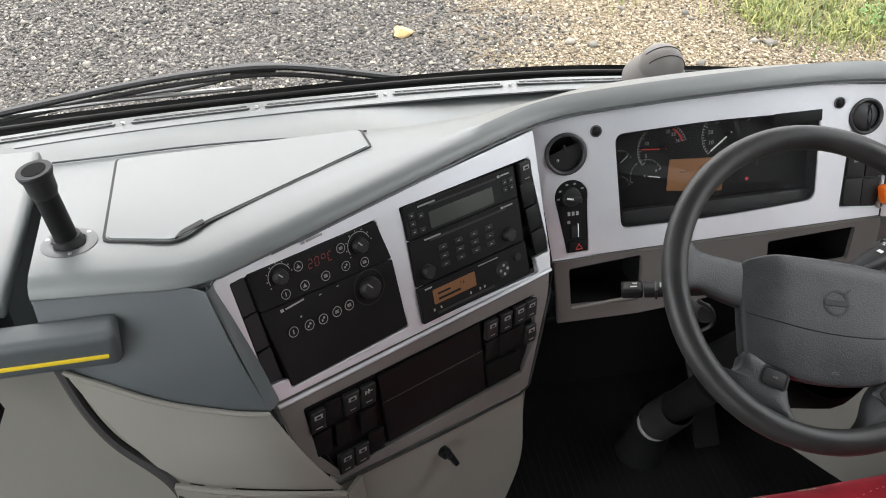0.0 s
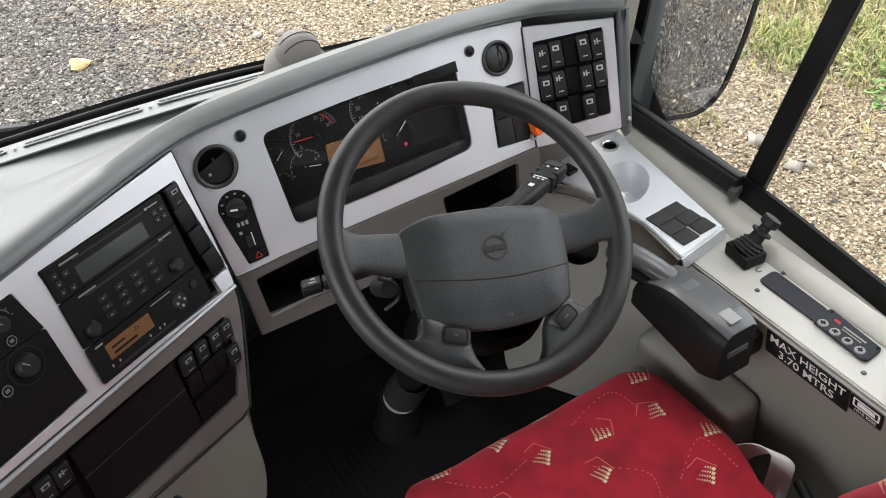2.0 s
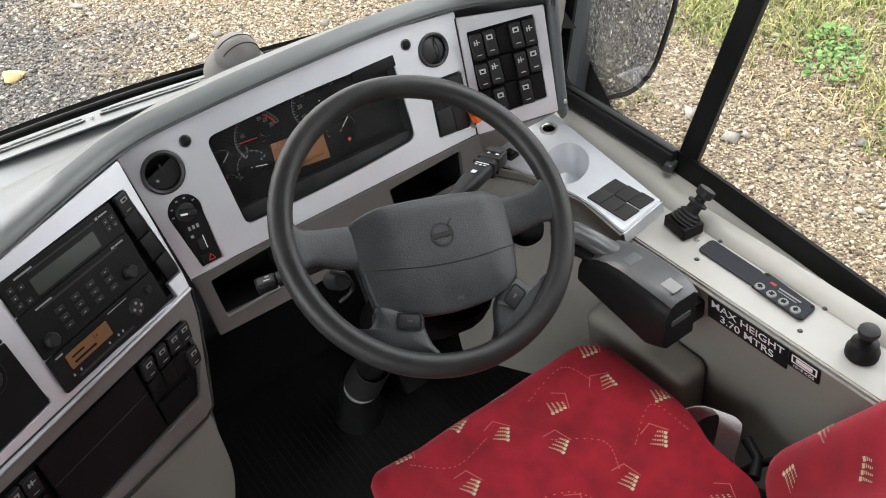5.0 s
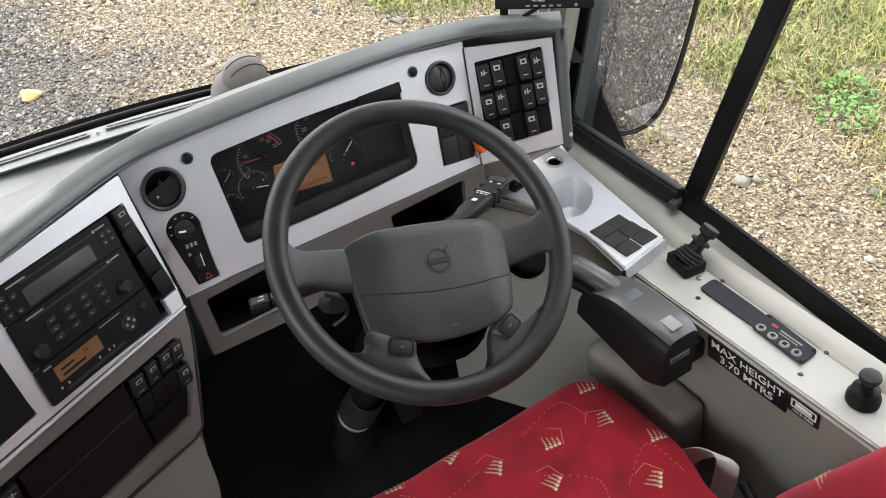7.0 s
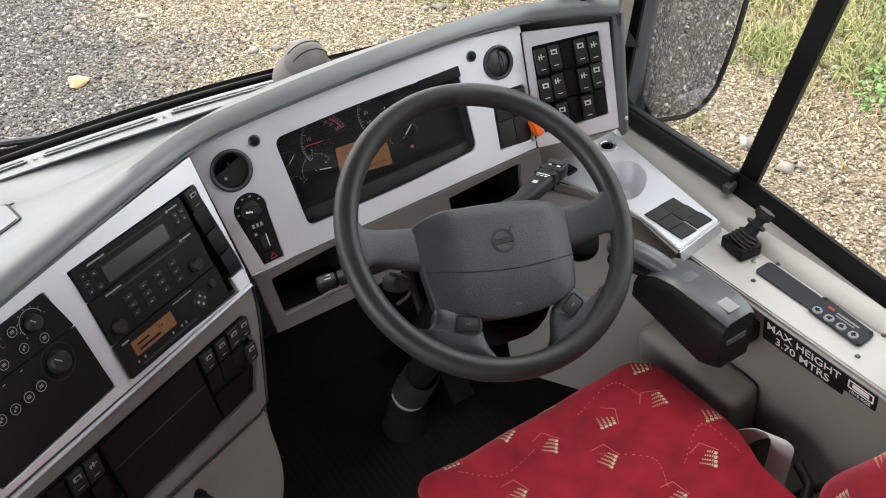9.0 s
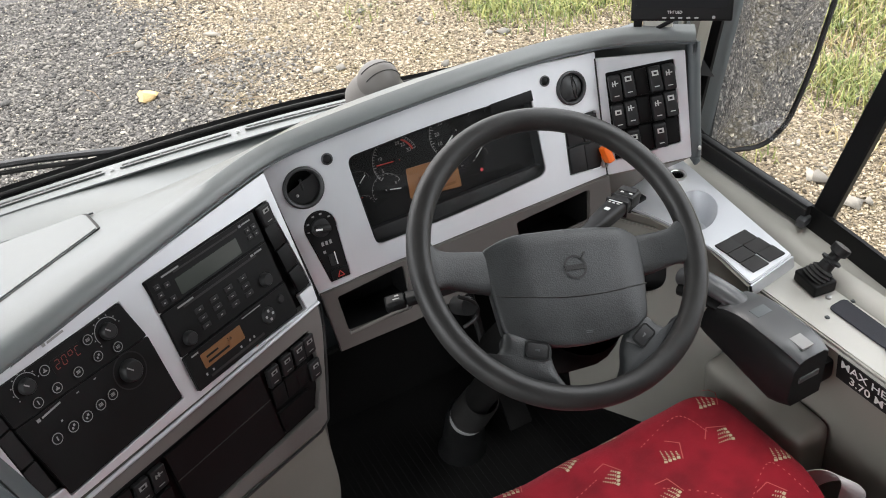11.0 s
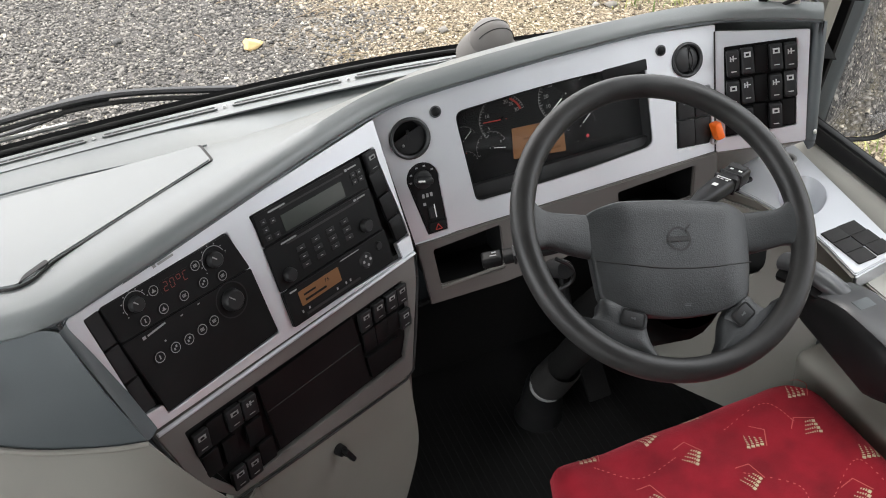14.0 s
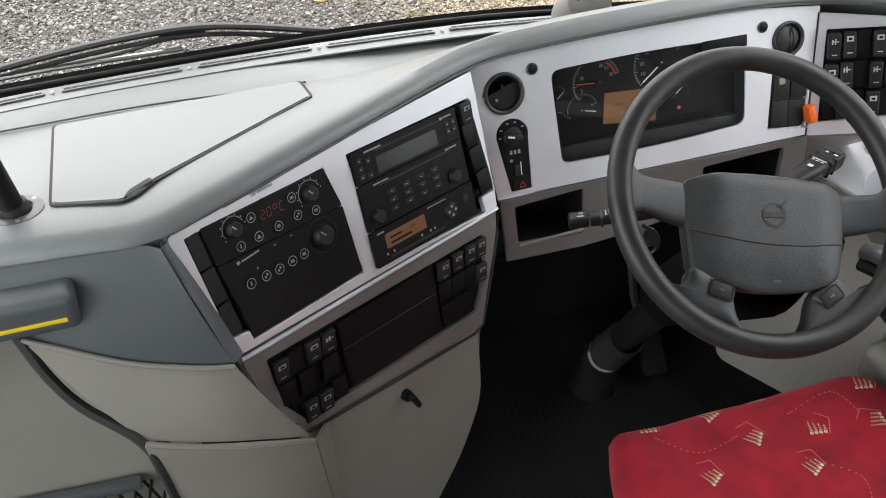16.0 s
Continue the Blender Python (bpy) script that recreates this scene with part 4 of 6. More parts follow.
for x, y in ((0.014, -0.017), (0.014, -0.030), (0.014, -0.043), (0.031, -0.022), (0.031, -0.045), (0.205, -0.022), (0.205, -0.034), (0.219, -0.022), (0.219, -0.034)):
    b = part("button", box(0.011, 0.008, 0.003, at(f, x, y), 0.001), SATIN, radio)
    part("sign", bars([(x - 0.0014, y - 0.0008, x + 0.0014, y + 0.0008)], f @ Matrix.Translation((0, 0, 0.0015))), DIM, b)
player, f = unit("disc_player", -0.055, -0.1295, "black disc player with two small knobs")
part("disc_slot", bars([(0.04, -0.0665, 0.20, -0.063)], f), RUBBER, player)
for q in ((0.03, -0.0625, 0.062, -0.060), (0.190, -0.0635, 0.196, -0.0595), (0.198, -0.0625, 0.216, -0.060)):
    part("maker_mark", bars([q], f), DIM, player)
for x, y in ((0.025, -0.110), (0.197, -0.108)):
    knob_dial(at(f, x, y), 0.0115, 0.010, player, False)
for i in range(4):
    for j in range(3):
        x, y = 0.062 + i * 0.032, -0.083 - j * 0.014
        b = part("button", box(0.017, 0.008, 0.003, at(f, x, y), 0.001), SATIN, player)
        part("sign", bars([(x - 0.0022, y - 0.0005, x + 0.0022, y + 0.0005)], f @ Matrix.Translation((0, 0, 0.0015))), DIM, b)
tacho, f = unit("tachograph", -0.131, -0.190, "black digital tachograph with an amber display", 0.231, 0.011)
part("display", plate(rounded(rect(0.026, -0.166, 0.113, -0.142), 0.002), [], f, 0.001, 0.0008), AMBER, tacho, "amber backlit display")
writing("7.6", 0.008, at(f, 0.085, -0.150, 0.0012), BLACK, tacho, "digits", 0.0001)
part("display_text", bars([(0.035, -0.152, 0.06, -0.149), (0.035, -0.161, 0.08, -0.1575)], f @ Matrix.Translation((0, 0, 0.0009))), BLACK, tacho)
part("maker_mark", bars([(0.012, -0.1375, 0.026, -0.135)], f), DIM, tacho)
part("title_line", bars([(0.122, -0.1375, 0.165, -0.136)], f), DIM, tacho)
part("dial_pad", lathe([(0, 0.004), (0.012, 0.004), (0.014, 0)], at(f, 0.172, -0.160), 24), SATIN, tacho)
for dx, dy in ((0, 0.0075), (0, -0.0075), (0.0075, 0), (-0.0075, 0)):
    part("arrow", lathe([(0, 0.0055), (0.0022, 0.005), (0.0028, 0.0035)], at(f, 0.172 + dx, -0.160 + dy), 8), DIM, tacho)
part("button", lathe([(0, 0.004), (0.006, 0.004), (0.007, 0)], at(f, 0.207, -0.150), 16), SATIN, tacho)
part("lower_slot", bars([(0.03, -0.183, 0.15, -0.179)], f), RUBBER, tacho)
part("key_mark", bars([(x, -0.176, x + 0.003, -0.172) for x in (0.022, 0.036, 0.098, 0.118, 0.128)], f), DIM, tacho)["kind"] = "stuff"
strip_sw = tagged(thing("stack_switch_strip", "black switch and blanks beside the radio", "switch"))
rocker(at(SU, -0.038, -0.048, 0.002, -3), 0.026, 0.036, strip_sw)
for y in (-0.088, -0.132, -0.176):
    blank(at(SU, -0.039, y, 0.001, -2), 0.029, 0.041, strip_sw)

# lower switch rows
ROT_L = -6.3
lower = tagged(thing("lower_switch_row", "rows of black rocker switches and blanks", "switch panel"))
slf = SL @ Matrix.Translation((0, 0, -0.004))
part("blind_cover", plate(rounded([(-0.375, -0.004), (-0.165, -0.024), (-0.165, -0.168), (-0.375, -0.142)], 0.003), [], slf, 0.006, 0.004, 0.001), BLACK, lower)
part("cover_joint", tube([slf @ Vector((-0.375, -0.058, 0.0042)), slf @ Vector((-0.165, -0.082, 0.0042))], 0.0009, 5), RUBBER, lower)
for x, y in ((-0.491, -0.012), (-0.430, -0.017), (-0.400, -0.021), (-0.459, -0.121), (-0.430, -0.124)):
    rocker(at(slf, x, y, 0.001, ROT_L), 0.027, 0.038, lower, "box" if x < -0.42 else "cross", True, 2)
for x, y in ((-0.461, -0.016), (-0.488, -0.062), (-0.452, -0.066), (-0.405, -0.072), (-0.398, -0.122)):
    blank(at(slf, x, y, 0.002, ROT_L), 0.027 if x > -0.46 and x < -0.45 else 0.03, 0.042, lower)
for x, y in ((-0.143, -0.047), (-0.110, -0.050), (-0.078, -0.053), (-0.051, -0.056), (-0.056, -0.108)):
    rocker(at(slf, x, y, 0.001, ROT_L), 0.026, 0.036, lower, "box", True, 2)
for x, y in ((-0.143, -0.092), (-0.112, -0.095), (-0.083, -0.099)):
    blank(at(slf, x, y, 0.002, ROT_L), 0.029, 0.038, lower)
part("ashtray_lid", plate(rounded([(-0.160, -0.120), (-0.082, -0.132), (-0.083, -0.178), (-0.160, -0.168)], 0.003), [], slf, 0.006, 0.005, 0.001), BLACK, lower)
knee = tagged(thing("knee_panel_knob", "small black screw knob on the beige knee panel", "knob"))
km = at(SL, -0.271, -0.243, -0.004)
part("stem", lathe([(0.011, 0), (0.010, 0.012), (0.006, 0.013), (0.006, 0.022), (0, 0.022)], km, 18), BLACK, knee)
part("wing", box(0.010, 0.034, 0.014, at(km, 0, 0, 0.026, 20), 0.004, 3), BLACK, knee)

# ---- instruments ----
cluster = tagged(thing("instrument_cluster", "dark instrument cluster with white dials behind clear lens", "instrument cluster"))
inner = rounded([(0.656, 0.084), (0.84, 0.090), (1.032, 0.084), (1.030, -0.074), (0.85, -0.084), (0.666, -0.082)], [0.018, 0.1, 0.018, 0.02, 0.1, 0.014], 6)
part("hood", grid([[IP @ Vector((x, y, z)) for x, y in inner + inner[:1]] for z in (0.0, -0.035)]), SATIN, cluster)
part("dial_face", plate([(0.640, 0.10), (1.05, 0.10), (1.05, -0.10), (0.64, -0.10)], [], IP, 0.003, -0.032), BLACK, cluster)
part("lower_ledge", box(0.37, 0.030, 0.020, IP @ pose(0.850, -0.072, -0.024), 0.006), SATIN, cluster)
dial = IP @ Matrix.Translation((0, 0, -0.0318))


def gauge(x, y, r, a0, a1, ticks, needle, numbers=(), red=None, needle_mat=WHITE):
    part("scale", arc_band(x, y, r * 0.985, r, a0, a1, dial, 32), DIM, cluster)
    bm = bmesh.new()
    for i in range(ticks + 1):
        a = a0 + (a1 - a0) * i / ticks
        ln = 0.16 if i % 5 == 0 else 0.09
        join(bm, bars([(r * (1 - ln), -r * 0.012, r * 0.985, r * 0.012)], at(dial, x, y, 0, a)))
    part("tick", bm, DIM, cluster, smooth=False)["kind"] = "stuff"
    for a, txt in numbers:
        writing(txt, r * 0.20, at(dial, x + r * 0.68 * math.cos(radians(a)), y + r * 0.68 * math.sin(radians(a)), 0.0004), DIM, cluster, "number", 0.0001)
    if red:
        part("red_band", arc_band(x, y, r * 0.80, r * 0.88, red[0], red[1], dial), RED, cluster)
    n_ = part("needle", box(r * 1.0, r * 0.035, 0.002, at(dial, x, y, 0.003, needle) @ Matrix.Translation((r * 0.35, 0, 0)), 0), needle_mat, cluster)
    part("needle_hub", lathe([(0, 0.005), (r * 0.10, 0.005), (r * 0.12, 0.002)], at(dial, x, y, 0), 16), BLACK, n_)


gauge(0.752, 0.044, 0.046, 215, 15, 30, 176, ((200, "5"), (158, "10"), (70, "20"), (48, "25"), (20, "30")), (60, 15), RED)
gauge(0.722, -0.002, 0.030, 200, 20, 10, -12, ((20, "8"),))
gauge(0.876, 0.056, 0.050, 220, 30, 30, 218, ((200, "10"), (168, "20"), (132, "30"), (70, "50")))
gauge(0.905, -0.005, 0.030, 190, 0, 8, 40)
gauge(0.672, 0.026, 0.024, 160, 20, 6, 40)
gauge(0.670, -0.018, 0.022, 160, 10, 6, 100, (), (120, 80), RED)
part("information_display", plate(rounded([(0.766, 0.022), (0.868, 0.016), (0.866, -0.046), (0.760, -0.034)], 0.003), [], dial, 0.002, 0.0016), AMBER, cluster, "amber trip computer display")
part("display_text", bars([(0.82, -0.006, 0.852, 0.004), (0.80, -0.036, 0.856, -0.031), (0.785, -0.004, 0.80, 0.0)], dial @ Matrix.Translation((0, 0, 0.0018))), material("brown_lcd_segments", (0.12, 0.05, 0.01), 0.6, bump=0), cluster)
part("warning_light", lathe([(0, 0.001), (0.003, 0.001), (0.0035, 0)], at(dial, 0.915, -0.030, 0.0), 12), LAMP_RED, cluster)
part("hood_visor", box(0.092, 0.022, 0.030, IP @ pose(0.992, 0.080, -0.014), 0.003), BLACK, cluster)
lens_bm = bmesh.new()
lens_bm.faces.new([lens_bm.verts.new(IP @ Vector((x, y, -0.013 + 0.065 * (x - 0.85) - 0.06 * y))) for x, y in inner])
lens = part("lens", lens_bm, LENS, cluster, smooth=False)
lens.visible_shadow = False


VENT = material("charcoal_vent_plastic", (0.03, 0.031, 0.032), 0.5, grain=600, bump=0.15)


def air_vent(x, y, r, turn, open_):
    v = tagged(thing("air_vent", "round black swivelling air vent in the fascia", "air vent", "fascia vents"))
    m = at(IP, x, y, 0)
    part("ring", lathe([(r * 1.02, -0.004), (r * 1.02, 0.003), (r * 0.93, 0.0045), (r * 0.84, 0.002), (r * 0.82, -0.01)], m, 40), VENT, v)
    part("cup", lathe([(r * 0.83, -0.002), (r * 0.8, -0.03), (0, -0.03)], m, 32), BLACK, v)
    if open_:
        part("flap", plate([(r * 0.80 * math.cos(radians(a)), r * 0.80 * math.sin(radians(a))) for a in range(200, 521, 10)][:22], [], m @ pose(0, 0, -0.006, 0, 0, -15), 0.003), SATIN, v)
        part("pivot", box(0.004, 0.02, 0.006, m @ pose(0, 0.004, -0.008), 0.001), SATIN, v)
        part("flap_tab", lathe([(0, 0.003), (0.002, 0.002), (0.003, 0)], m @ pose(-0.013, -0.011, -0.005), 8), DIM, v)
    else:
        part("ball", lathe([(0, 0.006), (r * 0.45, 0.004), (r * 0.80, -0.004), (r * 0.82, -0.012)], m, 32), VENT, v)
        part("vane", tube([m @ Vector((r * 0.35 * math.cos(radians(a)) + r * 0.35, r * 0.78 * math.sin(radians(a)), 0.0045)) for a in range(110, 251, 14)], 0.0016, 6), BLACK, v)
        part("vane", tube([m @ Vector((-r * 0.35 * math.cos(radians(a)) - r * 0.1, r * 0.70 * math.sin(radians(a)), 0.0045)) for a in range(110, 251, 14)], 0.0012, 6), BLACK, v)


air_vent(0.566, 0.062, 0.036, 0, True)
air_vent(1.123, 0.068, 0.032, 0, False)
for x, y in ((0.620, 0.096), (1.069, 0.098)):
    s = tagged(thing("sensor_button", "small round black sensor set in the fascia", "sensor", "fascia sensors"))
    part("collar", lathe([(0.0105, 0), (0.0105, 0.002), (0.0085, 0.003), (0.008, 0.001)], at(IP, x, y), 24), GREY, s)
    part("dome", lathe([(0, 0.004), (0.005, 0.0035), (0.008, 0.001), (0.008, 0)], at(IP, x, y), 20), BLACK, s)
lights = tagged(thing("light_switch_panel", "keyhole-shaped black light switch plate with hazard button", "light switch"))
part("plate", plate([(0.574 + 0.029 * math.cos(radians(a)), -0.014 + 0.029 * math.sin(radians(a))) for a in range(-15, 196, 10)] + [(0.5645, -0.1165), (0.601, -0.1155)], [], IP, 0.008, 0.001, 0.0015), BLACK, lights)
lf = IP @ Matrix.Translation((0, 0, 0.0012))
k = part("rotary_knob", lathe([(0.017, 0), (0.0165, 0.006), (0.012, 0.008), (0, 0.008)], at(lf, 0.573, -0.014), 28), SATIN, lights)
part("grip", box(0.030, 0.010, 0.012, at(lf, 0.573, -0.014, 0.012, -14), 0.003, 3), SATIN, k)
part("pointer", box(0.012, 0.003, 0.001, at(lf, 0.566, -0.0123, 0.0185, -14), 0), WHITE, k)
for a in (35, 75, 110, 150, 185):
    part("sign", box(0.0045, 0.0028, 0.0006, at(lf, 0.574 + 0.0235 * math.cos(radians(a)), -0.014 + 0.0235 * math.sin(radians(a)), 0.0003, 0), 0), DIM, lights)
part("dimmer_slot", bars([(0.5835, -0.088, 0.5853, -0.064)], lf), WHITE, lights)
part("dimmer_wheel", box(0.009, 0.022, 0.006, at(lf, 0.5765, -0.077, 0.001), 0.002), SATIN, lights)
for x0 in (0.566, 0.5735, 0.581):
    part("sign", bars([(x0, -0.048, x0 + 0.0045, -0.041)], lf), DIM, lights)
part("sign", bars([(0.565, -0.062, 0.570, -0.057)], lf), DIM, lights)
hz = part("hazard_button", box(0.032, 0.019, 0.006, at(lf, 0.5835, -0.1045, 0.001, -2), 0.002), BLACK, lights)
for p, q in (((-0.006, -0.005), (0.006, -0.005)), ((0.006, -0.005), (0, 0.005)), ((0, 0.005), (-0.006, -0.005))):
    part("triangle_side", tube([at(lf, 0.5835 + x, -0.1045 + y, 0.0045) @ Vector((0, 0, 0)) for x, y in (p, q)], 0.0008, 6), RED, hz)
# switch block right of the instruments, with an orange key cap
blockm = tagged(thing("small_switch_block", "four small black rockers with an orange key", "switch panel"))
for i, (x, y) in enumerate(((1.110, -0.016), (1.147, -0.019), (1.106, -0.070), (1.141, -0.074))):
    part("rocker", box(0.0345, 0.051, 0.008, at(IP, x, y, -0.001, -3), 0.002), SATIN, blockm)
part("sign", bars([(1.104, -0.014, 1.116, -0.002)], at(IP, 0, 0, 0.003)), DIM, blockm)
key = part("orange_key", box(0.016, 0.034, 0.022, at(IP, 1.164, -0.078, 0.014, 12), 0.004), ORANGE, blockm, "bright orange plastic key cap")
part("key_ring", lathe([(0.006, 0), (0.0085, 0.001), (0.0085, 0.003), (0.006, 0.004), (0.006, 0)], at(IP, 1.160, -0.098, 0.004), 16), METAL, key)
# main rocker panel
mains = tagged(thing("main_switch_panel", "three rows of black rocker switches with white signs", "switch panel"))
sw = shear((0.010, 0.084, 0), (0.138, 0.103, 0), (0.153, -0.056, 0), (0.028, -0.084, 0))
SWROT = 9.0
for row in range(3):
    for col in range(5):
        c = sw((col + 0.5) / 5, (row + 0.5) / 3)
        m = SW @ Matrix.Translation((c.x, c.y, 0.0)) @ Matrix.Rotation(radians(SWROT), 4, "Z")
        if (row, col) in ((0, 0), (0, 1), (0, 3), (0, 4), (1, 0), (1, 1), (1, 3), (1, 4), (2, 1), (2, 3)):
            rocker(m, 0.0235, 0.049, mains, "box" if (row + col) % 2 else "cross", True, (5, -5, 7, -4, 6)[(row * 2 + col) % 5], 0.019, PALE)
        else:
            blank(m, 0.024, 0.050, mains)

# ---- steering wheel ----
wheel = tagged(thing("steering_wheel", "black four-spoke coach steering wheel with worn hub", "steering wheel"))
tilt = 36.4
wv = (0, math.cos(radians(tilt)), math.sin(radians(tilt)))
W0 = frame_of((0.808, 0.878, 1.887), (1, 0, 0), wv) @ Matrix.Rotation(radians(-17.5), 4, "Z")
rimbm = grid([[W0 @ Vector(((0.2145 + 0.0178 * math.cos(b)) * math.cos(a), (0.2145 + 0.0178 * math.cos(b)) * math.sin(a), 0.0178 * math.sin(b) * 1.05)) for b in [2 * math.pi * j / 20 for j in range(20)]] for a in [2 * math.pi * i / 96 for i in range(97)]], closed=True)
bmesh.ops.remove_doubles(rimbm, verts=rimbm.verts, dist=1e-5)
part("rim", rimbm, RIM, wheel, "thick black moulded rim")


def pad(name, outline, depth, crown, mat, label="", base=-0.008, radius=0.016, inset=0.02, parent=None):
    """A moulded cover: rounded outline, bevelled sides and a slightly domed face."""
    o = rounded(outline, radius, 4)
    cx, cy = sum(x for x, _ in o) / len(o), sum(y for _, y in o) / len(o)
    reach = max(math.hypot(x - cx, y - cy) for x, y in o)
    rows = []
    for d, z in ((0.1, -depth), (0.0, -0.006), (0.004 / reach, -0.001), (0.010 / reach, 0.0015), (inset / reach, crown * 0.7), (inset / reach + 0.18, crown), (0.7, crown * 1.1)):
        f = 1 - d
        rows.append([W0 @ Vector((cx + (x - cx) * f, cy + (y - cy) * f, z + base)) for x, y in o + o[:1]])
    bm = grid(rows)
    bm.faces.new([bm.verts.new(p) for p in rows[-1][:-1]])
    bmesh.ops.remove_doubles(bm, verts=bm.verts, dist=1e-5)
    return part(name, bm, mat, parent or wheel, label)


# hub cover: a raised middle panel with creased side facets
HUB = rounded([(-0.119, 0.014), (-0.078, 0.032), (0.025, 0.039), (0.108, 0.033), (0.133, 0.016), (0.130, -0.045), (0.118, -0.110), (0.074, -0.132), (0.012, -0.141), (-0.046, -0.137), (-0.106, -0.115), (-0.114, -0.049)], [0.010, 0.03, 0.05, 0.02, 0.012, 0.03, 0.012, 0.03, 0.05, 0.03, 0.012, 0.03], 4)


def hub_z(x, y):
    side = max(0.0, (-0.066 - x) / 0.05, (x - 0.094) / 0.036)
    top = max(0.0, (y - 0.016) / 0.022)
    low = max(0.0, (-0.070 - y) / 0.07)
    return 0.004 - 0.013 * min(1.3, side) - 0.010 * top * top - 0.006 * low * low


rows = []
for f, drop in ((0.93, 0.045), (0.995, 0.010), (1.0, 0.004), (0.985, 0.0008), (0.96, 0.0), (0.90, 0.0), (0.82, 0.0), (0.72, 0.0), (0.60, 0.0), (0.48, 0.0), (0.36, 0.0), (0.24, 0.0), (0.12, 0.0), (0.02, 0.0)):
    row = []
    for x, y in HUB + HUB[:1]:
        hx, hy = 0.012 + (x - 0.012) * f, -0.050 + (y + 0.050) * f
        row.append(W0 @ Vector((hx, hy, hub_z(hx, hy) - drop)))
    rows.append(row)
hb_ = grid(rows)
hb_.faces.new([hb_.verts.new(p) for p in rows[-1][:-1]])
bmesh.ops.remove_doubles(hb_, verts=hb_.verts, dist=1e-5)
part("hub_cover", hb_, LEATHER, wheel, "worn grained hub cover")
seamy = [W0 @ Vector((x, -0.0695 + 0.95 * (x - 0.01) ** 2, hub_z(x, -0.065) + 0.0002)) for x in [-0.109 + 0.0158 * i for i in range(16)]]
part("hub_seam", tube(seamy, 0.0010, 6), RUBBER, wheel)
mk = at(W0, 0.0145, -0.026, 0.0042, 4)
part("maker_mark", arc_band(0, 0, 0.0150, 0.0182, 0, 360, mk, 36, 0.0008), RIM, wheel)
part("maker_mark_bar", bars([(-0.0165, -0.0038, 0.0165, 0.0038)], mk, 0.0012), RIM, wheel)
part("maker_mark_arrow", box(0.012, 0.003, 0.0014, at(mk, 0.016, 0.0165, 0.0007, 45), 0), RIM, wheel)
part("airbag_mark", bars([(-0.005, 0.0008, 0.005, 0.0018), (-0.005, -0.0016, 0.005, -0.0006)], at(W0, 0.018, -0.122, 0.0005)), GREY, wheel)


def spoke(name, prof, mat=LEATHER):
    """A spoke: a row of (x, y, z, half width, half thickness) from the hub to the rim."""
    rows = []
    pts = spline([p[:3] for p in prof], 5)
    hw = spline([(p[3], p[4], 0) for p in prof], 5)
    for i, p in enumerate(pts):
        d = pts[min(i + 1, len(pts) - 1)] - pts[max(i - 1, 0)]
        side = Vector((-d.y, d.x, 0)).normalized()
        w, t = hw[i].x, hw[i].y
        rows.append([W0 @ (p + side * w * math.copysign(abs(math.cos(a)) ** 0.45, math.cos(a)) + Vector((0, 0, t * math.copysign(abs(math.sin(a)) ** 0.6, math.sin(a))))) for a in [2 * math.pi * j / 20 for j in range(20)]])
    return part(name, grid(rows, closed=True), mat, wheel)


spoke("spoke", [(-0.100, -0.018, -0.024, 0.033, 0.013), (-0.140, -0.015, -0.017, 0.030, 0.012), (-0.176, -0.012, -0.008, 0.027, 0.011), (-0.194, -0.011, -0.003, 0.034, 0.012), (-0.208, -0.010, 0.0, 0.052, 0.012)])
spoke("spoke", [(0.116, -0.012, -0.024, 0.032, 0.013), (0.150, -0.008, -0.017, 0.030, 0.012), (0.183, -0.003, -0.008, 0.028, 0.011), (0.198, -0.001, -0.003, 0.036, 0.012), (0.210, 0.0, 0.0, 0.054, 0.012)])
# broad lower spokes, each with its button in a raised collar
pad("spoke", [(-0.108, -0.106), (-0.060, -0.122), (-0.043, -0.142), (-0.040, -0.172), (-0.020, -0.208), (-0.118, -0.180), (-0.160, -0.130), (-0.128, -0.142), (-0.112, -0.132)], 0.030, 0.005, LEATHER, "", -0.006, 0.014)
pad("spoke", [(0.116, -0.102), (0.082, -0.124), (0.071, -0.146), (0.066, -0.178), (0.045, -0.206), (0.120, -0.180), (0.180, -0.100), (0.154, -0.128), (0.130, -0.122)], 0.030, 0.005, LEATHER, "", -0.006, 0.014)
for x, y, a in ((-0.066, -0.141, -14), (0.100, -0.136, 40)):
    collar = pad("button_collar", [(x + math.cos(radians(a)) * u - math.sin(radians(a)) * v, y + math.sin(radians(a)) * u + math.cos(radians(a)) * v) for u, v in ((-0.024, -0.017), (0.024, -0.017), (0.024, 0.017), (-0.024, 0.017))], 0.02, 0.002, LEATHER, "", -0.001, 0.012, 0.008)
    hb = part("horn_button", box(0.030, 0.019, 0.004, at(W0, x, y, 0.0005, a), 0.0018, 2), SATIN, collar)
    part("button_gap", plate(rounded(rect(-0.0175, -0.012, 0.0175, 0.012), 0.007), [rounded(rect(-0.0148, -0.0093, 0.0148, 0.0093), 0.005)], at(W0, x, y, 0, a), 0.002, 0.0022), BLACK, collar)
    part("horn_sign", bars([(-0.0035, -0.0010, 0.001, 0.0010), (0.001, -0.0018, 0.0035, 0.0018)], at(W0, x, y, 0.0025, a), 0.0004), GREY, collar)

# column, boot and stalks
axis = Vector((0, math.sin(radians(tilt)), -math.cos(radians(tilt))))
hubp = Vector((0.812, 0.83, 1.83))
column = tagged(thing("steering_column", "black steering column with ribbed boot on the floor", "steering column"))
cm = frame_of(hubp, (1, 0, 0), wv)
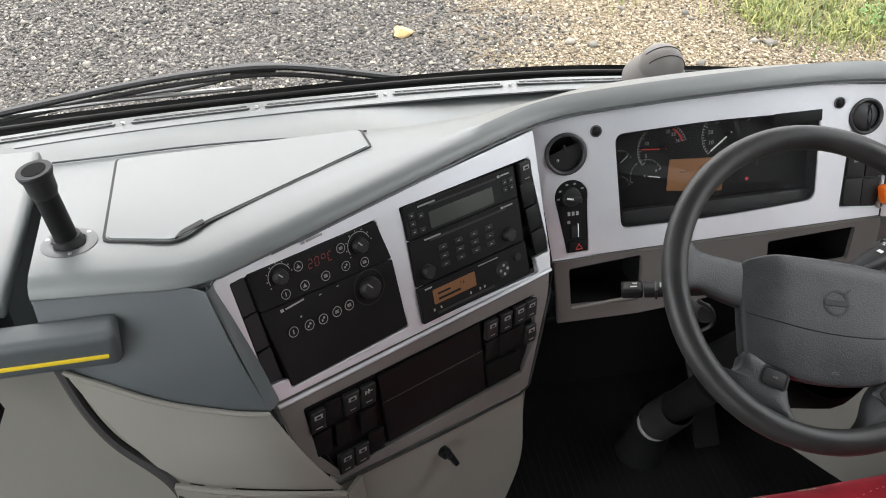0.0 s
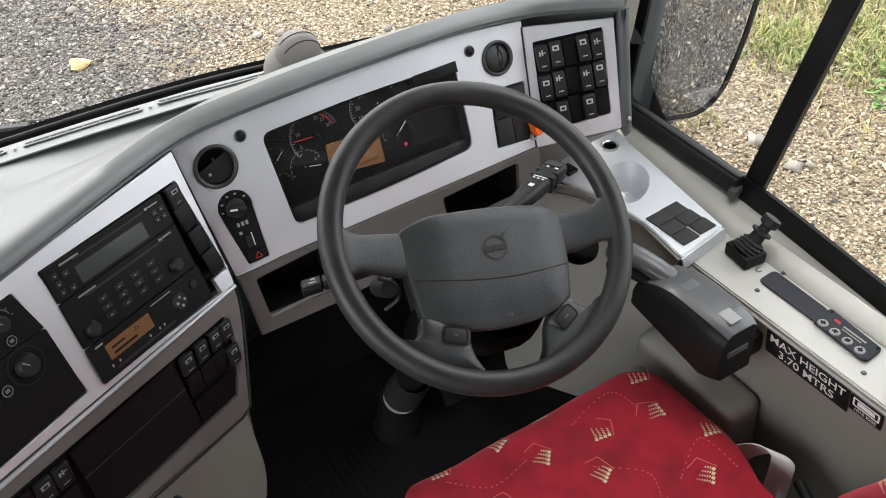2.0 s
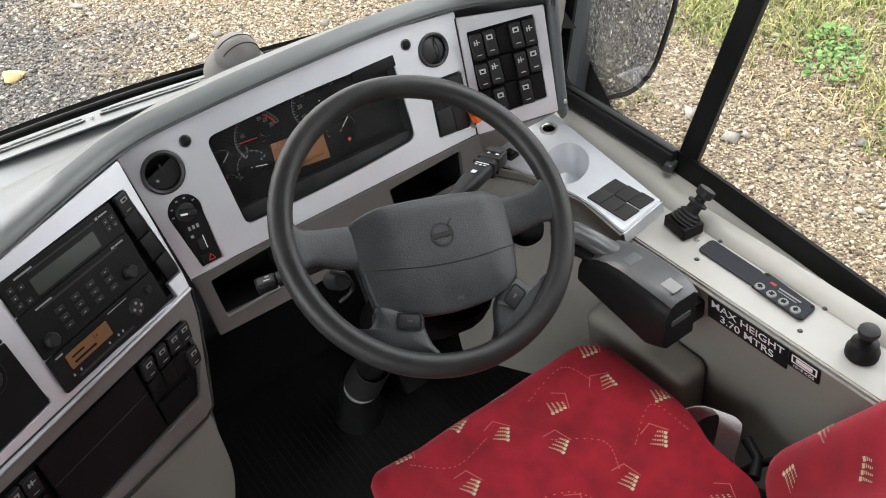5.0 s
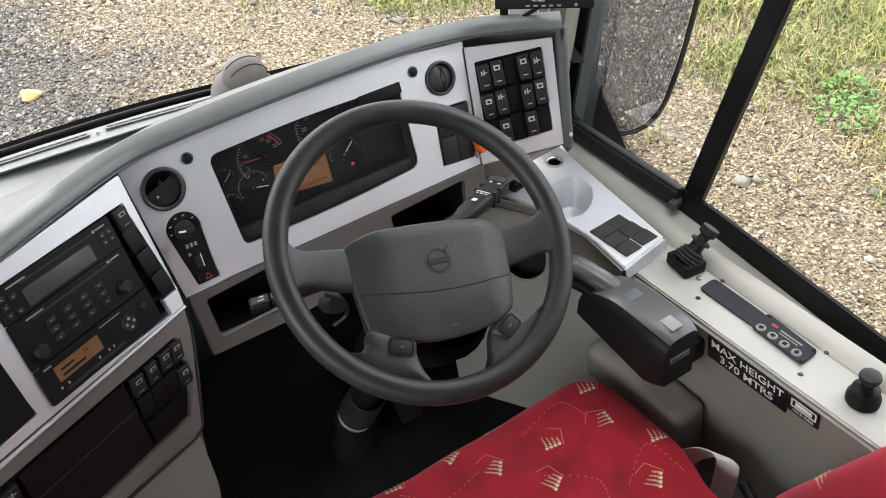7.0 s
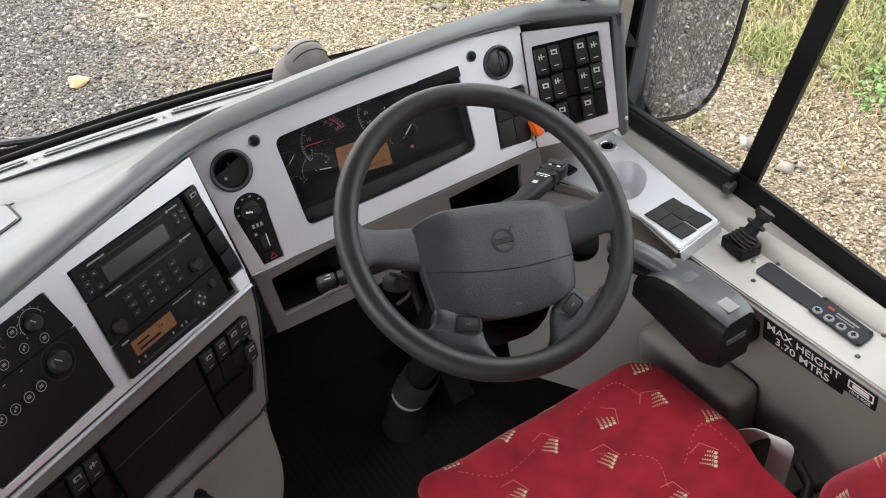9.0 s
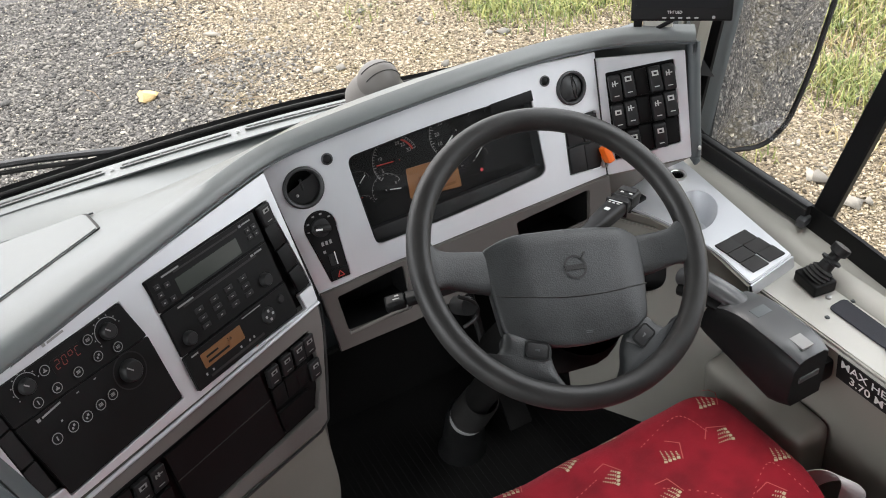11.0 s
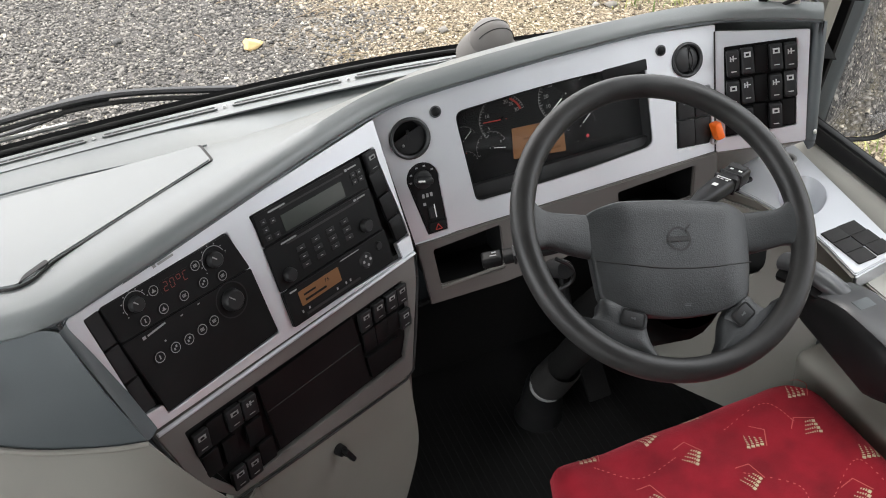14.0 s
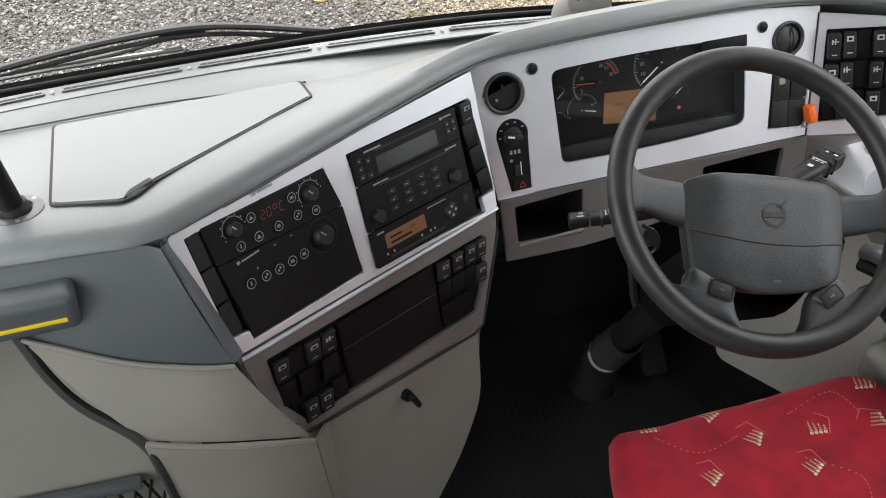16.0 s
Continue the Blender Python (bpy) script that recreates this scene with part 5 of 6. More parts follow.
part("shroud", lathe([(0.075, -0.02), (0.085, -0.06), (0.078, -0.14), (0.055, -0.24), (0.05, -0.40), (0.0, -0.40)], cm @ Matrix.Diagonal((1.0, 1.1, 1, 1)), 24), material("matt_black_cover", (0.006, 0.006, 0.006), 0.9, grain=500, bump=0.3, spec=0.02), column)
low = Vector((0.845, 1.305, 1.085))
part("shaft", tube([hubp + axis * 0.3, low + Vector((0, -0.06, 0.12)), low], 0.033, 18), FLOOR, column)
boot = []
for i in range(12):
    boot += [(0.037 + (0.004 if i % 2 else 0) + 0.0004 * i, 0.16 - i * 0.012)]
part("ribbed_boot", lathe(boot, frame_of(low, (1, 0, 0), (0, 0.8, 0.45)), 24), RUBBER, column)
part("clip_ring", lathe([(0.040, 0.006), (0.043, 0.004), (0.043, -0.006), (0.040, -0.008)], frame_of(low + Vector((0, -0.002, 0.004)), (1, 0, 0), (0, 0.8, 0.45)), 28), DIM, column, "worn metal clip ring")
part("floor_boot", lathe([(0.038, 0.02), (0.046, -0.02), (0.050, -0.08), (0.054, -0.14), (0.062, -0.165)], frame_of(low + Vector((0.0, 0.01, -0.0)), (1, 0, 0), (0, 0.97, 0.2)), 28), BLACK, column)
for x, w in ((0.985, 0.06),):
    pd = tagged(thing("pedal", "black ribbed floor pedal in the dark footwell", "pedal", "driver's pedals"))
    part("pad", box(w, 0.11, 0.014, pose(x, 1.33, 1.02, 48), 0.004), FLOOR, pd)
    part("arm", tube([(x, 1.36, 1.03), (x, 1.45, 1.10), (x, 1.52, 1.25)], 0.011, 8), SATIN, pd)


def stalk(tip, base, label, detail, fat=1.0):
    """A column stalk: slim neck, thick flattened body, ribbed ring and end cap with printed signs."""
    tip, base = Vector(tip), Vector(base)
    st = tagged(thing("column_stalk", label, "stalk", "steering column stalks"))
    d = (tip - base).normalized()
    m = frame_of(base, d, Vector((0, 0, 1)).cross(d))
    L = (tip - base).length
    rows = []
    for f, w, h in ((0.0, 0.011, 0.009), (0.22, 0.012, 0.010), (0.34, 0.016, 0.012), (0.50, 0.0175, 0.013), (0.80, 0.019, 0.0135)):
        w, h = w * fat, h * fat
        rows.append([m @ Vector((L * f, w * math.copysign(abs(math.cos(q)) ** 0.6, math.cos(q)), h * math.copysign(abs(math.sin(q)) ** 0.6, math.sin(q)))) for q in [2 * math.pi * k / 20 for k in range(20)]])
    body = grid(rows, closed=True)
    part("body", body, BLACK, st)
    part("end_cap", box(L * 0.19, 0.037 * fat, 0.027 * fat, m @ pose(L * 0.905, 0, 0), 0.006, 3), BLACK, st)
    for i in range(detail):
        part("switch_ring", box(0.005, 0.040 * fat, 0.029 * fat, m @ pose(L * (0.70 + 0.10 * i), 0, 0), 0.003), SATIN, st)
    top = m @ Matrix.Translation((0, 0, 0.0136 * fat)) @ Matrix.Diagonal((1, fat * fat, 1, 1))
    for x0, y0, x1, y1 in ((0.47, -0.004, 0.52, 0.004), (0.62, -0.010, 0.635, -0.005), (0.62, -0.002, 0.635, 0.003), (0.62, 0.006, 0.635, 0.010), (0.655, -0.012, 0.668, 0.012), (0.86, -0.012, 0.90, -0.006), (0.86, 0.004, 0.92, 0.009)):
        part("sign", bars([(L * x0, y0, L * x1, y1)], top), PALE if detail > 1 else DIM, st)
    return st, m, L


stalk((0.584, 1.040, 1.772), (0.75, 0.985, 1.795), "short black column stalk with a blunt grip", 1, 0.68)
st, m, L = stalk((1.064, 1.036, 1.792), (0.885, 0.94, 1.835), "black column stalk with rotary rings and white signs", 2)
part("end_key", box(0.02, 0.03, 0.014, m @ pose(L * 0.93, 0, 0.010), 0.003), SATIN, st)
lockm = tagged(thing("ignition_lock", "chromed ignition lock with keyhole bracket", "ignition lock"))
part("barrel", lathe([(0, 0.02), (0.014, 0.02), (0.016, 0.01), (0.016, -0.03)], pose(0.705, 1.0, 1.74, 55), 20), SATIN, lockm)
part("bracket", tube(spline([(0.69, 0.99, 1.775), (0.715, 0.985, 1.752), (0.718, 0.985, 1.722), (0.695, 0.99, 1.705)], 5), 0.0035, 8), SATIN, lockm)


# ---- driver's side console ----
console = tagged(thing("side_console", "pale cream side console below the driver's window", "console"))
top_o = rounded([(1.309, 0.955), (1.424, 0.985), (1.426, -0.60), (1.340, -0.60)], 0.006, 3)
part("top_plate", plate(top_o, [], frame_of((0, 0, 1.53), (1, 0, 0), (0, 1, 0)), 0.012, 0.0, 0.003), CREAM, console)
side_rows = []
for y in [0.99 - 0.1 * i for i in range(16)]:
    x = 1.309 + 0.020 * (0.955 - y)
    side_rows.append([(x - 0.004, y, 1.525), (x - 0.003, y, 1.514), (x + 0.010, y, 1.44), (x + 0.020, y, 1.30), (x + 0.024, y, ZF)])
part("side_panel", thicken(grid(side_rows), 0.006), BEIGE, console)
sill_rows = []
for y in [1.44 - 0.1 * i for i in range(21)]:
    o = 0.03 * max(0, (y - 0.95) / 0.4)
    lift = 1.549 + (0.03 if y > 1.0 else 0.105) * (y - 1.0)
    sill_rows.append([(1.422 + o, y, 1.524), (1.428 + o, y, 1.537), (1.446 + o, y, 1.547), (1.462 + o * 0.7, y, 1.549), (1.474 + o * 0.5, y, max(lift - 0.002, 1.535)), (1.492, y, lift), (1.506, y, lift - 0.002)])
part("window_sill", thicken(grid(sill_rows), 0.006), LIGHTBEIGE, console, "beige moulded window sill")
cup = tagged(thing("cup_holder_tray", "silver tray with cup recess, socket and rubber pads", "tray"))
TR = frame_of((0, 0, 1.562), (1, 0, 0), (0, 1, 0))
tray_o = rounded([(1.215, 1.315), (1.452, 1.345), (1.402, 0.948), (1.276, 0.928), (1.290, 1.05), (1.262, 1.20)], [0.01, 0.01, 0.006, 0.008, 0.05, 0.05])
cup_m = Matrix.Translation((1.345, 1.163, 0)) @ Matrix.Rotation(radians(44), 4, "Z") @ Matrix.Diagonal((0.070, 0.045, 1, 1))
cup_o = [(q.x, q.y) for q in (cup_m @ Vector((math.cos(2 * math.pi * k / 40), math.sin(2 * math.pi * k / 40), 0)) for k in range(40))]
part("tray_top", plate(tray_o, [cup_o, disc(1.398, 1.281, 0.019, 24)], TR, 0.008, 0.0, 0.002), SILVER, cup)
part("tray_side", thicken(grid([[(1.205, 1.30, 1.556), (1.262, 1.20, 1.556), (1.290, 1.05, 1.556), (1.276, 0.928, 1.556)], [(1.212, 1.30, 1.53), (1.270, 1.20, 1.53), (1.296, 1.05, 1.53), (1.282, 0.930, 1.53)], [(1.26, 1.31, 1.36), (1.31, 1.20, 1.36), (1.33, 1.05, 1.36), (1.33, 0.93, 1.36)]]), 0.005), BEIGE, cup)
part("tray_front", thicken(grid([[(1.276, 0.928, 1.557), (1.402, 0.948, 1.557)], [(1.282, 0.926, 1.530), (1.408, 0.946, 1.530)]]), 0.004), SILVER, cup)
part("cup_recess", lathe([(1.01, 0.0), (0.98, -0.006), (0.80, -0.060), (0.74, -0.066), (0, -0.066)], TR @ cup_m, 40), SILVER, cup)
part("socket_ring", lathe([(0.0145, -0.03), (0.0145, 0.003), (0.0165, 0.0045), (0.0205, 0.004), (0.0215, 0.0)], at(TR, 1.398, 1.281), 28), METAL, cup, "chromed ring of the power socket")
part("socket_well", lathe([(0.0145, -0.001), (0.014, -0.04), (0, -0.04)], at(TR, 1.398, 1.281), 20), BLACK, cup)
for i in range(2):
    for j in range(3):
        s = shear((1.298, 1.050, 0), (1.378, 1.055, 0), (1.396, 0.957, 0), (1.298, 0.945, 0))
        c = s((i + 0.5) / 2, (j + 0.5) / 3)
        part("rubber_pad", box(0.0425, 0.0330, 0.004, at(TR, c.x, c.y, 0.001, 3), 0.0012), RUBBER, cup)
part("tray_switch", box(0.028, 0.030, 0.010, at(TR, 1.272, 1.262, 0.003, 8), 0.003), BLACK, cup)
part("switch_toggle", box(0.012, 0.014, 0.012, at(TR, 1.272, 1.262, 0.010, 8), 0.003), SATIN, cup)
# mirror joystick, blank, system keypad, air horn knob
CT = frame_of((0, 0, 1.5305), (1, 0, 0), (0, 1, 0))
for x, y in ((1.415, 0.961), (1.432 - 0.008, 0.81), (1.424, 0.572), (1.349, 0.955), (1.352, 0.805), (1.348, 0.566), (1.352, 0.29), (1.42, 0.27)):
    part("screw", lathe([(0, 0.002), (0.003, 0.0025), (0.0052, 0.0)], at(CT, x, y), 12), FACE, console)
joy = tagged(thing("parking_brake_lever", "black hand lever with bellows on a square base", "lever"))
jm = at(CT, 1.398, 0.882, 0, -8)
part("base", box(0.050, 0.062, 0.026, jm @ pose(0, 0, 0.013), 0.005, 3), BLACK, joy)
jt = jm @ pose(0, 0, 0.020, 4, 36) @ Matrix.Diagonal((1.12, 1.12, 0.66, 1))
bel = []
for i in range(7):
    bel += [(0.022 - i * 0.0012 + (0.004 if i % 2 else 0), 0.004 + i * 0.0055)]
part("bellows", lathe([(0.026, 0.0)] + bel, jt, 24), RUBBER, joy)
part("stem", lathe([(0.013, 0.035), (0.012, 0.060), (0.018, 0.064), (0.018, 0.070), (0.0095, 0.074), (0.0095, 0.092)], jt, 20), SATIN, joy)
part("grip_knob", lathe([(0.010, 0.088), (0.0155, 0.094), (0.0165, 0.112), (0.0155, 0.118), (0, 0.119)], jt, 22), SATIN, joy)
part("base_rivet", lathe([(0, 0.004), (0.005, 0.003), (0.006, 0)], at(CT, 1.394, 0.842), 12), METAL, joy)
blankp = tagged(thing("console_pad", "flat dark grey anti-slip pad on the console", "pad"))
part("pad", plate(rounded([(1.371, 0.822), (1.416, 0.824), (1.414, 0.694), (1.371, 0.688)], 0.012, 5), [], CT, 0.002, 0.003, 0.001), material("dark_slate_rubber", (0.042, 0.043, 0.05), 0.85, grain=700, bump=0.4, spec=0.2), blankp)
keyp = tagged(thing("system_keypad", "dark grey keypad with four round buttons", "keypad"))
part("plate", plate(rounded([(1.367, 0.693), (1.418, 0.697), (1.411, 0.580), (1.363, 0.577)], 0.010, 5), [], CT, 0.003, 0.006, 0.001), material("slate_keypad_foil", (0.035, 0.037, 0.043), 0.75, grain=700, bump=0.2, spec=0.2), keyp)
for i in range(4):
    y = 0.678 - i * 0.026
    b = part("button", lathe([(0, 0.002), (0.0085, 0.002), (0.0095, 0)], at(CT, 1.377, y, 0.006), 20), DIM, keyp)
    part("sign", box(0.009, 0.004, 0.0006, at(CT, 1.377, y, 0.0083, 30 * i), 0), BLACK, b)
    part("sign", box(0.004, 0.010, 0.0006, at(CT, 1.377, y, 0.0086, 30 * i), 0), BLACK, b)
part("title_bar", bars([(1.397, 0.605, 1.4005, 0.652), (1.391, 0.610, 1.393, 0.65)], at(CT, 0, 0, 0.0062)), DIM, keyp)
part("red_mark", bars([(1.397, 0.66, 1.403, 0.672)], at(CT, 0, 0, 0.0062)), RED, keyp)
for x, y in ((1.412, 0.688), (1.406, 0.586), (1.368, 0.583)):
    part("screw", lathe([(0, 0.002), (0.004, 0.001), (0.004, 0)], at(CT, x, y, 0.006), 10), BLACK, keyp)
push = tagged(thing("brake_valve_knob", "black round push-pull valve knob on the console", "knob"))
part("base", lathe([(0.028, 0.0), (0.028, 0.012), (0.024, 0.018), (0.023, 0.028), (0.015, 0.032), (0.011, 0.034), (0.010, 0.046)], at(CT, 1.382, 0.468), 28), BLACK, push)
part("knob", lathe([(0.011, 0.046), (0.0165, 0.049), (0.0185, 0.055), (0.017, 0.060), (0.010, 0.0625), (0, 0.063)], at(CT, 1.382, 0.468), 26), SATIN, push)

# height sign on the side panel
SG = frame_of((1.3125, 0.636, 1.496), (0.020, -1, 0), (-0.17, 0, 1))
sign = tagged(thing("height_sign", "black sticker with white maximum height lettering", "sign"))
part("sticker", plate(rounded(rect(-0.094, -0.031, 0.082, 0.031), 0.002), [], SG, 0.002, 0.006), BLACK, sign)
sgf = SG @ Matrix.Translation((0, 0, 0.0062))
writing("MAX HEIGHT", 0.0275, at(sgf, -0.006, 0.0135), WHITE, sign, "lettering", 0.0002, bold=0.0002, squeeze=0.98)
writing("3.70 MTRS", 0.0275, at(sgf, -0.006, -0.0145), WHITE, sign, "lettering", 0.0002, bold=0.0002, squeeze=0.98)
sign2 = tagged(thing("load_sign", "small black sticker with white load lettering", "sign"))
part("sticker", plate(rounded(rect(0.084, -0.012, 0.146, 0.030), 0.002), [], SG, 0.002, 0.006), BLACK, sign2)
part("pictogram_frame", plate(rounded(rect(0.090, 0.004, 0.141, 0.026), 0.002), [rounded(rect(0.093, 0.007, 0.138, 0.023), 0.001)], sgf, 0.0005, 0.0006), WHITE, sign2)
part("pictogram", bars([(0.099, 0.010, 0.132, 0.020)], sgf), WHITE, sign2)
writing("1015 KGS", 0.0105, at(sgf, 0.115, -0.0045), WHITE, sign2, "lettering", 0.0002)

# gear selector pod
pod = tagged(thing("gear_selector_pod", "dark grey gear selector pod with glossy lid", "gear selector"))


def pod_section(f):
    y = 0.935 - 0.215 * f
    top = 1.535 + 0.052 * math.sin(min(1, 0.22 + f * 1.6) * math.pi / 2)
    bot = 1.480 - 0.032 * f + 0.02 * max(0, f - 0.8) / 0.2
    e = max(0, (f - 0.8) / 0.2) ** 2
    top -= 0.012 * e
    x0, x1 = 1.168 + 0.008 * e, 1.262 - 0.006 * e
    return [(x0 + 0.012, y, bot), (x0, y, bot + 0.02), (x0 + 0.002, y, top - 0.022), (x0 + 0.012, y, top - 0.006), (x0 + 0.024, y, top), (x1 - 0.012, y, top), (x1, y, top - 0.010), (x1, y, bot)]


secs = [pod_section(i / 10) for i in range(11)]
pb = grid(secs, closed=True)
pb.faces.new([pb.verts.new(p) for p in secs[0]]), pb.faces.new([pb.verts.new(p) for p in secs[-1]])
bmesh.ops.remove_doubles(pb, verts=pb.verts, dist=1e-5)
part("body", pb, BLACK, pod)
lidr = [[(x, y, z + 0.003) for x, y, z in s[3:7]] for s in secs[1:]]
part("lid", thicken(grid(lidr), 0.003), GREY, pod, "glossy grey lid")
part("thumb_recess", box(0.034, 0.024, 0.004, pose(1.214, 0.842, 1.5880, -3), 0.0018), FACE, pod)
part("key_button", box(0.026, 0.032, 0.004, pose(1.216, 0.748, 1.5885), 0.0015), DIM, pod, "pale metallic key")
part("latch", box(0.046, 0.003, 0.012, pose(1.216, 0.7185, 1.53), 0.001), GREY, pod)
arm = tagged(thing("hand_brake_grip", "dark grey moulded grip beside the steering wheel", "grip"))
part("grip", tube(spline([(1.185, 1.01, 1.565), (1.192, 0.975, 1.580), (1.204, 0.925, 1.578), (1.222, 0.885, 1.560), (1.24, 0.86, 1.53)], 6), 0.024, 14, flat=0.75), GREY, arm)
part("under_grip", tube(spline([(1.176, 1.0, 1.548), (1.184, 0.965, 1.556), (1.198, 0.92, 1.553), (1.216, 0.88, 1.538)], 6), 0.022, 12, flat=0.7), BLACK, arm)
tagged(part("pod_bracket", box(0.06, 0.12, 0.05, pose(1.285, 0.80, 1.475), 0.006), BLACK), "black bracket carrying the selector pod on the wall", "bracket")
# beige knee mouldings between wheel and wall, with the lock recess
kn = tagged(thing("knee_moulding", "beige moulding with dark round opening under the tray", "moulding"))
kx = frame_of((1.235, 1.17, 1.44), (0.52, -0.84, 0), (0.25, 0.2, 0.95))
part("shell", plate(rounded([(-0.17, 0.10), (0.17, 0.10), (0.20, -0.36), (-0.12, -0.36), (-0.19, -0.12)], 0.03), [rounded([(-0.07, 0.055), (0.03, 0.065), (0.045, -0.02), (0.0, -0.055), (-0.065, -0.03)], 0.03, 6)], kx, 0.008, 0.0, 0.003), BEIGE, kn)
part("opening", lathe([(0.062, 0.0), (0.058, -0.045), (0, -0.05)], at(kx, -0.015, 0.008, -0.004) @ Matrix.Diagonal((1.05, 1.15, 1, 1)), 28), BLACK, kn)
writing("R", 0.012, at(kx, -0.018, 0.02, -0.048, 20), DIM, kn, "lettering", 0.0001)
part("seat_side_box", box(0.09, 0.27, 0.34, pose(1.296, 0.850, 1.165, 0, -6), 0.03, 5), BEIGE, kn)

# ---- driver's seat ----
seat = tagged(thing("driver_seat", "red velour driver's seat with gold woven motifs", "seat"))
SX0, SX1, SY0, SY1 = 0.640, 1.205, 0.36, 0.930


def cushion_z(x, y):
    u, v = (x - 0.9225) / 0.2825, (y - 0.645) / 0.285
    side = 0.012 * max(0, abs(u) - 0.55) / 0.45
    front = -0.010 * max(0, (v - 0.45)) / 0.55
    edge = -0.035 * max(0, (max(abs(u), abs(v)) - 0.86) / 0.14) ** 2
    return 1.357 + side + front + edge + 0.002 * math.sin(9 * u + 4 * v)


def cushion_xy(u, v):
    """A square mapped to the cushion's rounded outline."""
    r = 0.17
    x, y = u, v
    c = max(0, abs(u) - (1 - r * 2)) * max(0, abs(v) - (1 - r * 2)) / (4 * r * r)
    k = 1 - (0.16 if u > 0 else 0.075) * c
    taper = 1 - 0.30 * (max(0, (0.1 if u > 0 else -0.15) - v) / 1.1) ** 1.15
    if u > 0:
        taper = min(taper, 1 - 0.17 * min(1, max(0, 0.25 - v) / 0.5))
    return 0.9225 + (0.2825 if u > 0 else 0.291) * x * k * taper, 0.645 + 0.285 * y * k


N = 44
rows = []
for i in range(N + 1):
    rows.append([])
    for j in range(N + 1):
        x, y = cushion_xy(-1 + 2 * j / N, -1 + 2 * i / N)
        rows[-1].append((x, y, cushion_z(x, y)))
cb = grid(rows)
skirt = [rows[0][j] for j in range(N + 1)] + [rows[i][N] for i in range(1, N + 1)] + [rows[N][j] for j in range(N - 1, -1, -1)] + [rows[i][0] for i in range(N - 1, 0, -1)]
sk = grid([[(x, y, z) for x, y, z in skirt], [(0.9225 + (x - 0.9225) * 1.02, 0.645 + (y - 0.645) * 1.02, z - 0.03) for x, y, z in skirt], [(0.9225 + (x - 0.9225) * 0.99, 0.645 + (y - 0.645) * 0.99, 1.235) for x, y, z in skirt]], closed=True)
cb = join(cb, sk)
bmesh.ops.remove_doubles(cb, verts=cb.verts, dist=1e-5)
part("cushion", cb, VELOUR, seat, "red velour seat cushion")


def motif(x, y, a, s=1.0):
    """A woven sign: three slanting ladders of gold and a thin bent line."""
    gold, thin = bmesh.new(), bmesh.new()
    ca, sa = math.cos(radians(a)), math.sin(radians(a))

    def lay(bm, px, py, w, h):
        q = []
        for dx, dy in ((-w, -h), (w, -h), (w, h), (-w, h)):
            X, Y = (px + dx) * s, (py + dy) * s
            wx, wy = x + X * ca - Y * sa, y + X * sa + Y * ca
            q.append(bm.verts.new((wx, wy, cushion_z(wx, wy) + 0.0012)))
        bm.faces.new(q)

    for k in range(4):
        bx, by = -0.013 + k * 0.0082, -0.012 + k * 0.0030
        lay(gold, bx, by, 0.0031, 0.0030)
        for i in range(6 - k):
            lay(gold, bx - 0.0012 * i, by + 0.0058 + i * 0.0040, 0.0024 - 0.00030 * i, 0.0010)
    for i in range(9):
        lay(thin, 0.019, -0.004 + i * 0.004, 0.0009, 0.0021)
    for i in range(6):
        lay(thin, 0.017 - i * 0.0045, 0.031 + i * 0.0012, 0.0022, 0.0009)
    return gold, thin


GOLDS, THINS = bmesh.new(), bmesh.new()
for i, (u, v) in enumerate(((0.028, 0.419), (-0.076, 0.401), (-0.027, 0.328), (0.090, 0.310), (0.036, 0.240), (0.229, 0.373), (0.201, 0.294), (0.184, 0.138), (0.078, 0.108), (-0.141, 0.275), (-0.037, 0.123), (-0.20, 0.405), (-0.16, 0.14), (-0.22, 0.20), (0.17, -0.02), (0.0, -0.03), (0.25, 0.2))):
    g, t = motif(0.92 + u, 0.5 + v, (-25, 5, 30, -30, 12, -35, 60, 25, 8, 15, -20)[i % 11])
    join(GOLDS, g)
    join(THINS, t)
part("woven_motif", GOLDS, THREAD, seat, "gold woven motifs", smooth=False)["kind"] = "stuff"
for pts in (((0.72, 0.88), (0.78, 0.83), (0.86, 0.84)), ((0.98, 0.86), (1.08, 0.88), (1.10, 0.82)), ((0.80, 0.70), (0.90, 0.66), (0.93, 0.60)), ((0.95, 0.76), (1.02, 0.70), (1.00, 0.64)), ((0.70, 0.62), (0.78, 0.58), (0.80, 0.50)), ((1.06, 0.66), (1.14, 0.70), (1.15, 0.62)), ((0.88, 0.55), (0.96, 0.52), (0.98, 0.45))):
    line = spline([(x, y, 0) for x, y in pts], 16)
    for i, p in enumerate(line):
        if i % 2 == 0:
            join(THINS, box(0.004, 0.0014, 0.0008, pose(p.x, p.y, cushion_z(p.x, p.y) + 0.0008, 0, 0, math.degrees(math.atan2(line[min(i + 1, len(line) - 1)].y - line[max(i - 1, 0)].y, line[min(i + 1, len(line) - 1)].x - line[max(i - 1, 0)].x))), 0))
part("woven_line", THINS, THREAD_RED, seat, "thin rose woven lines", smooth=False)["kind"] = "stuff"
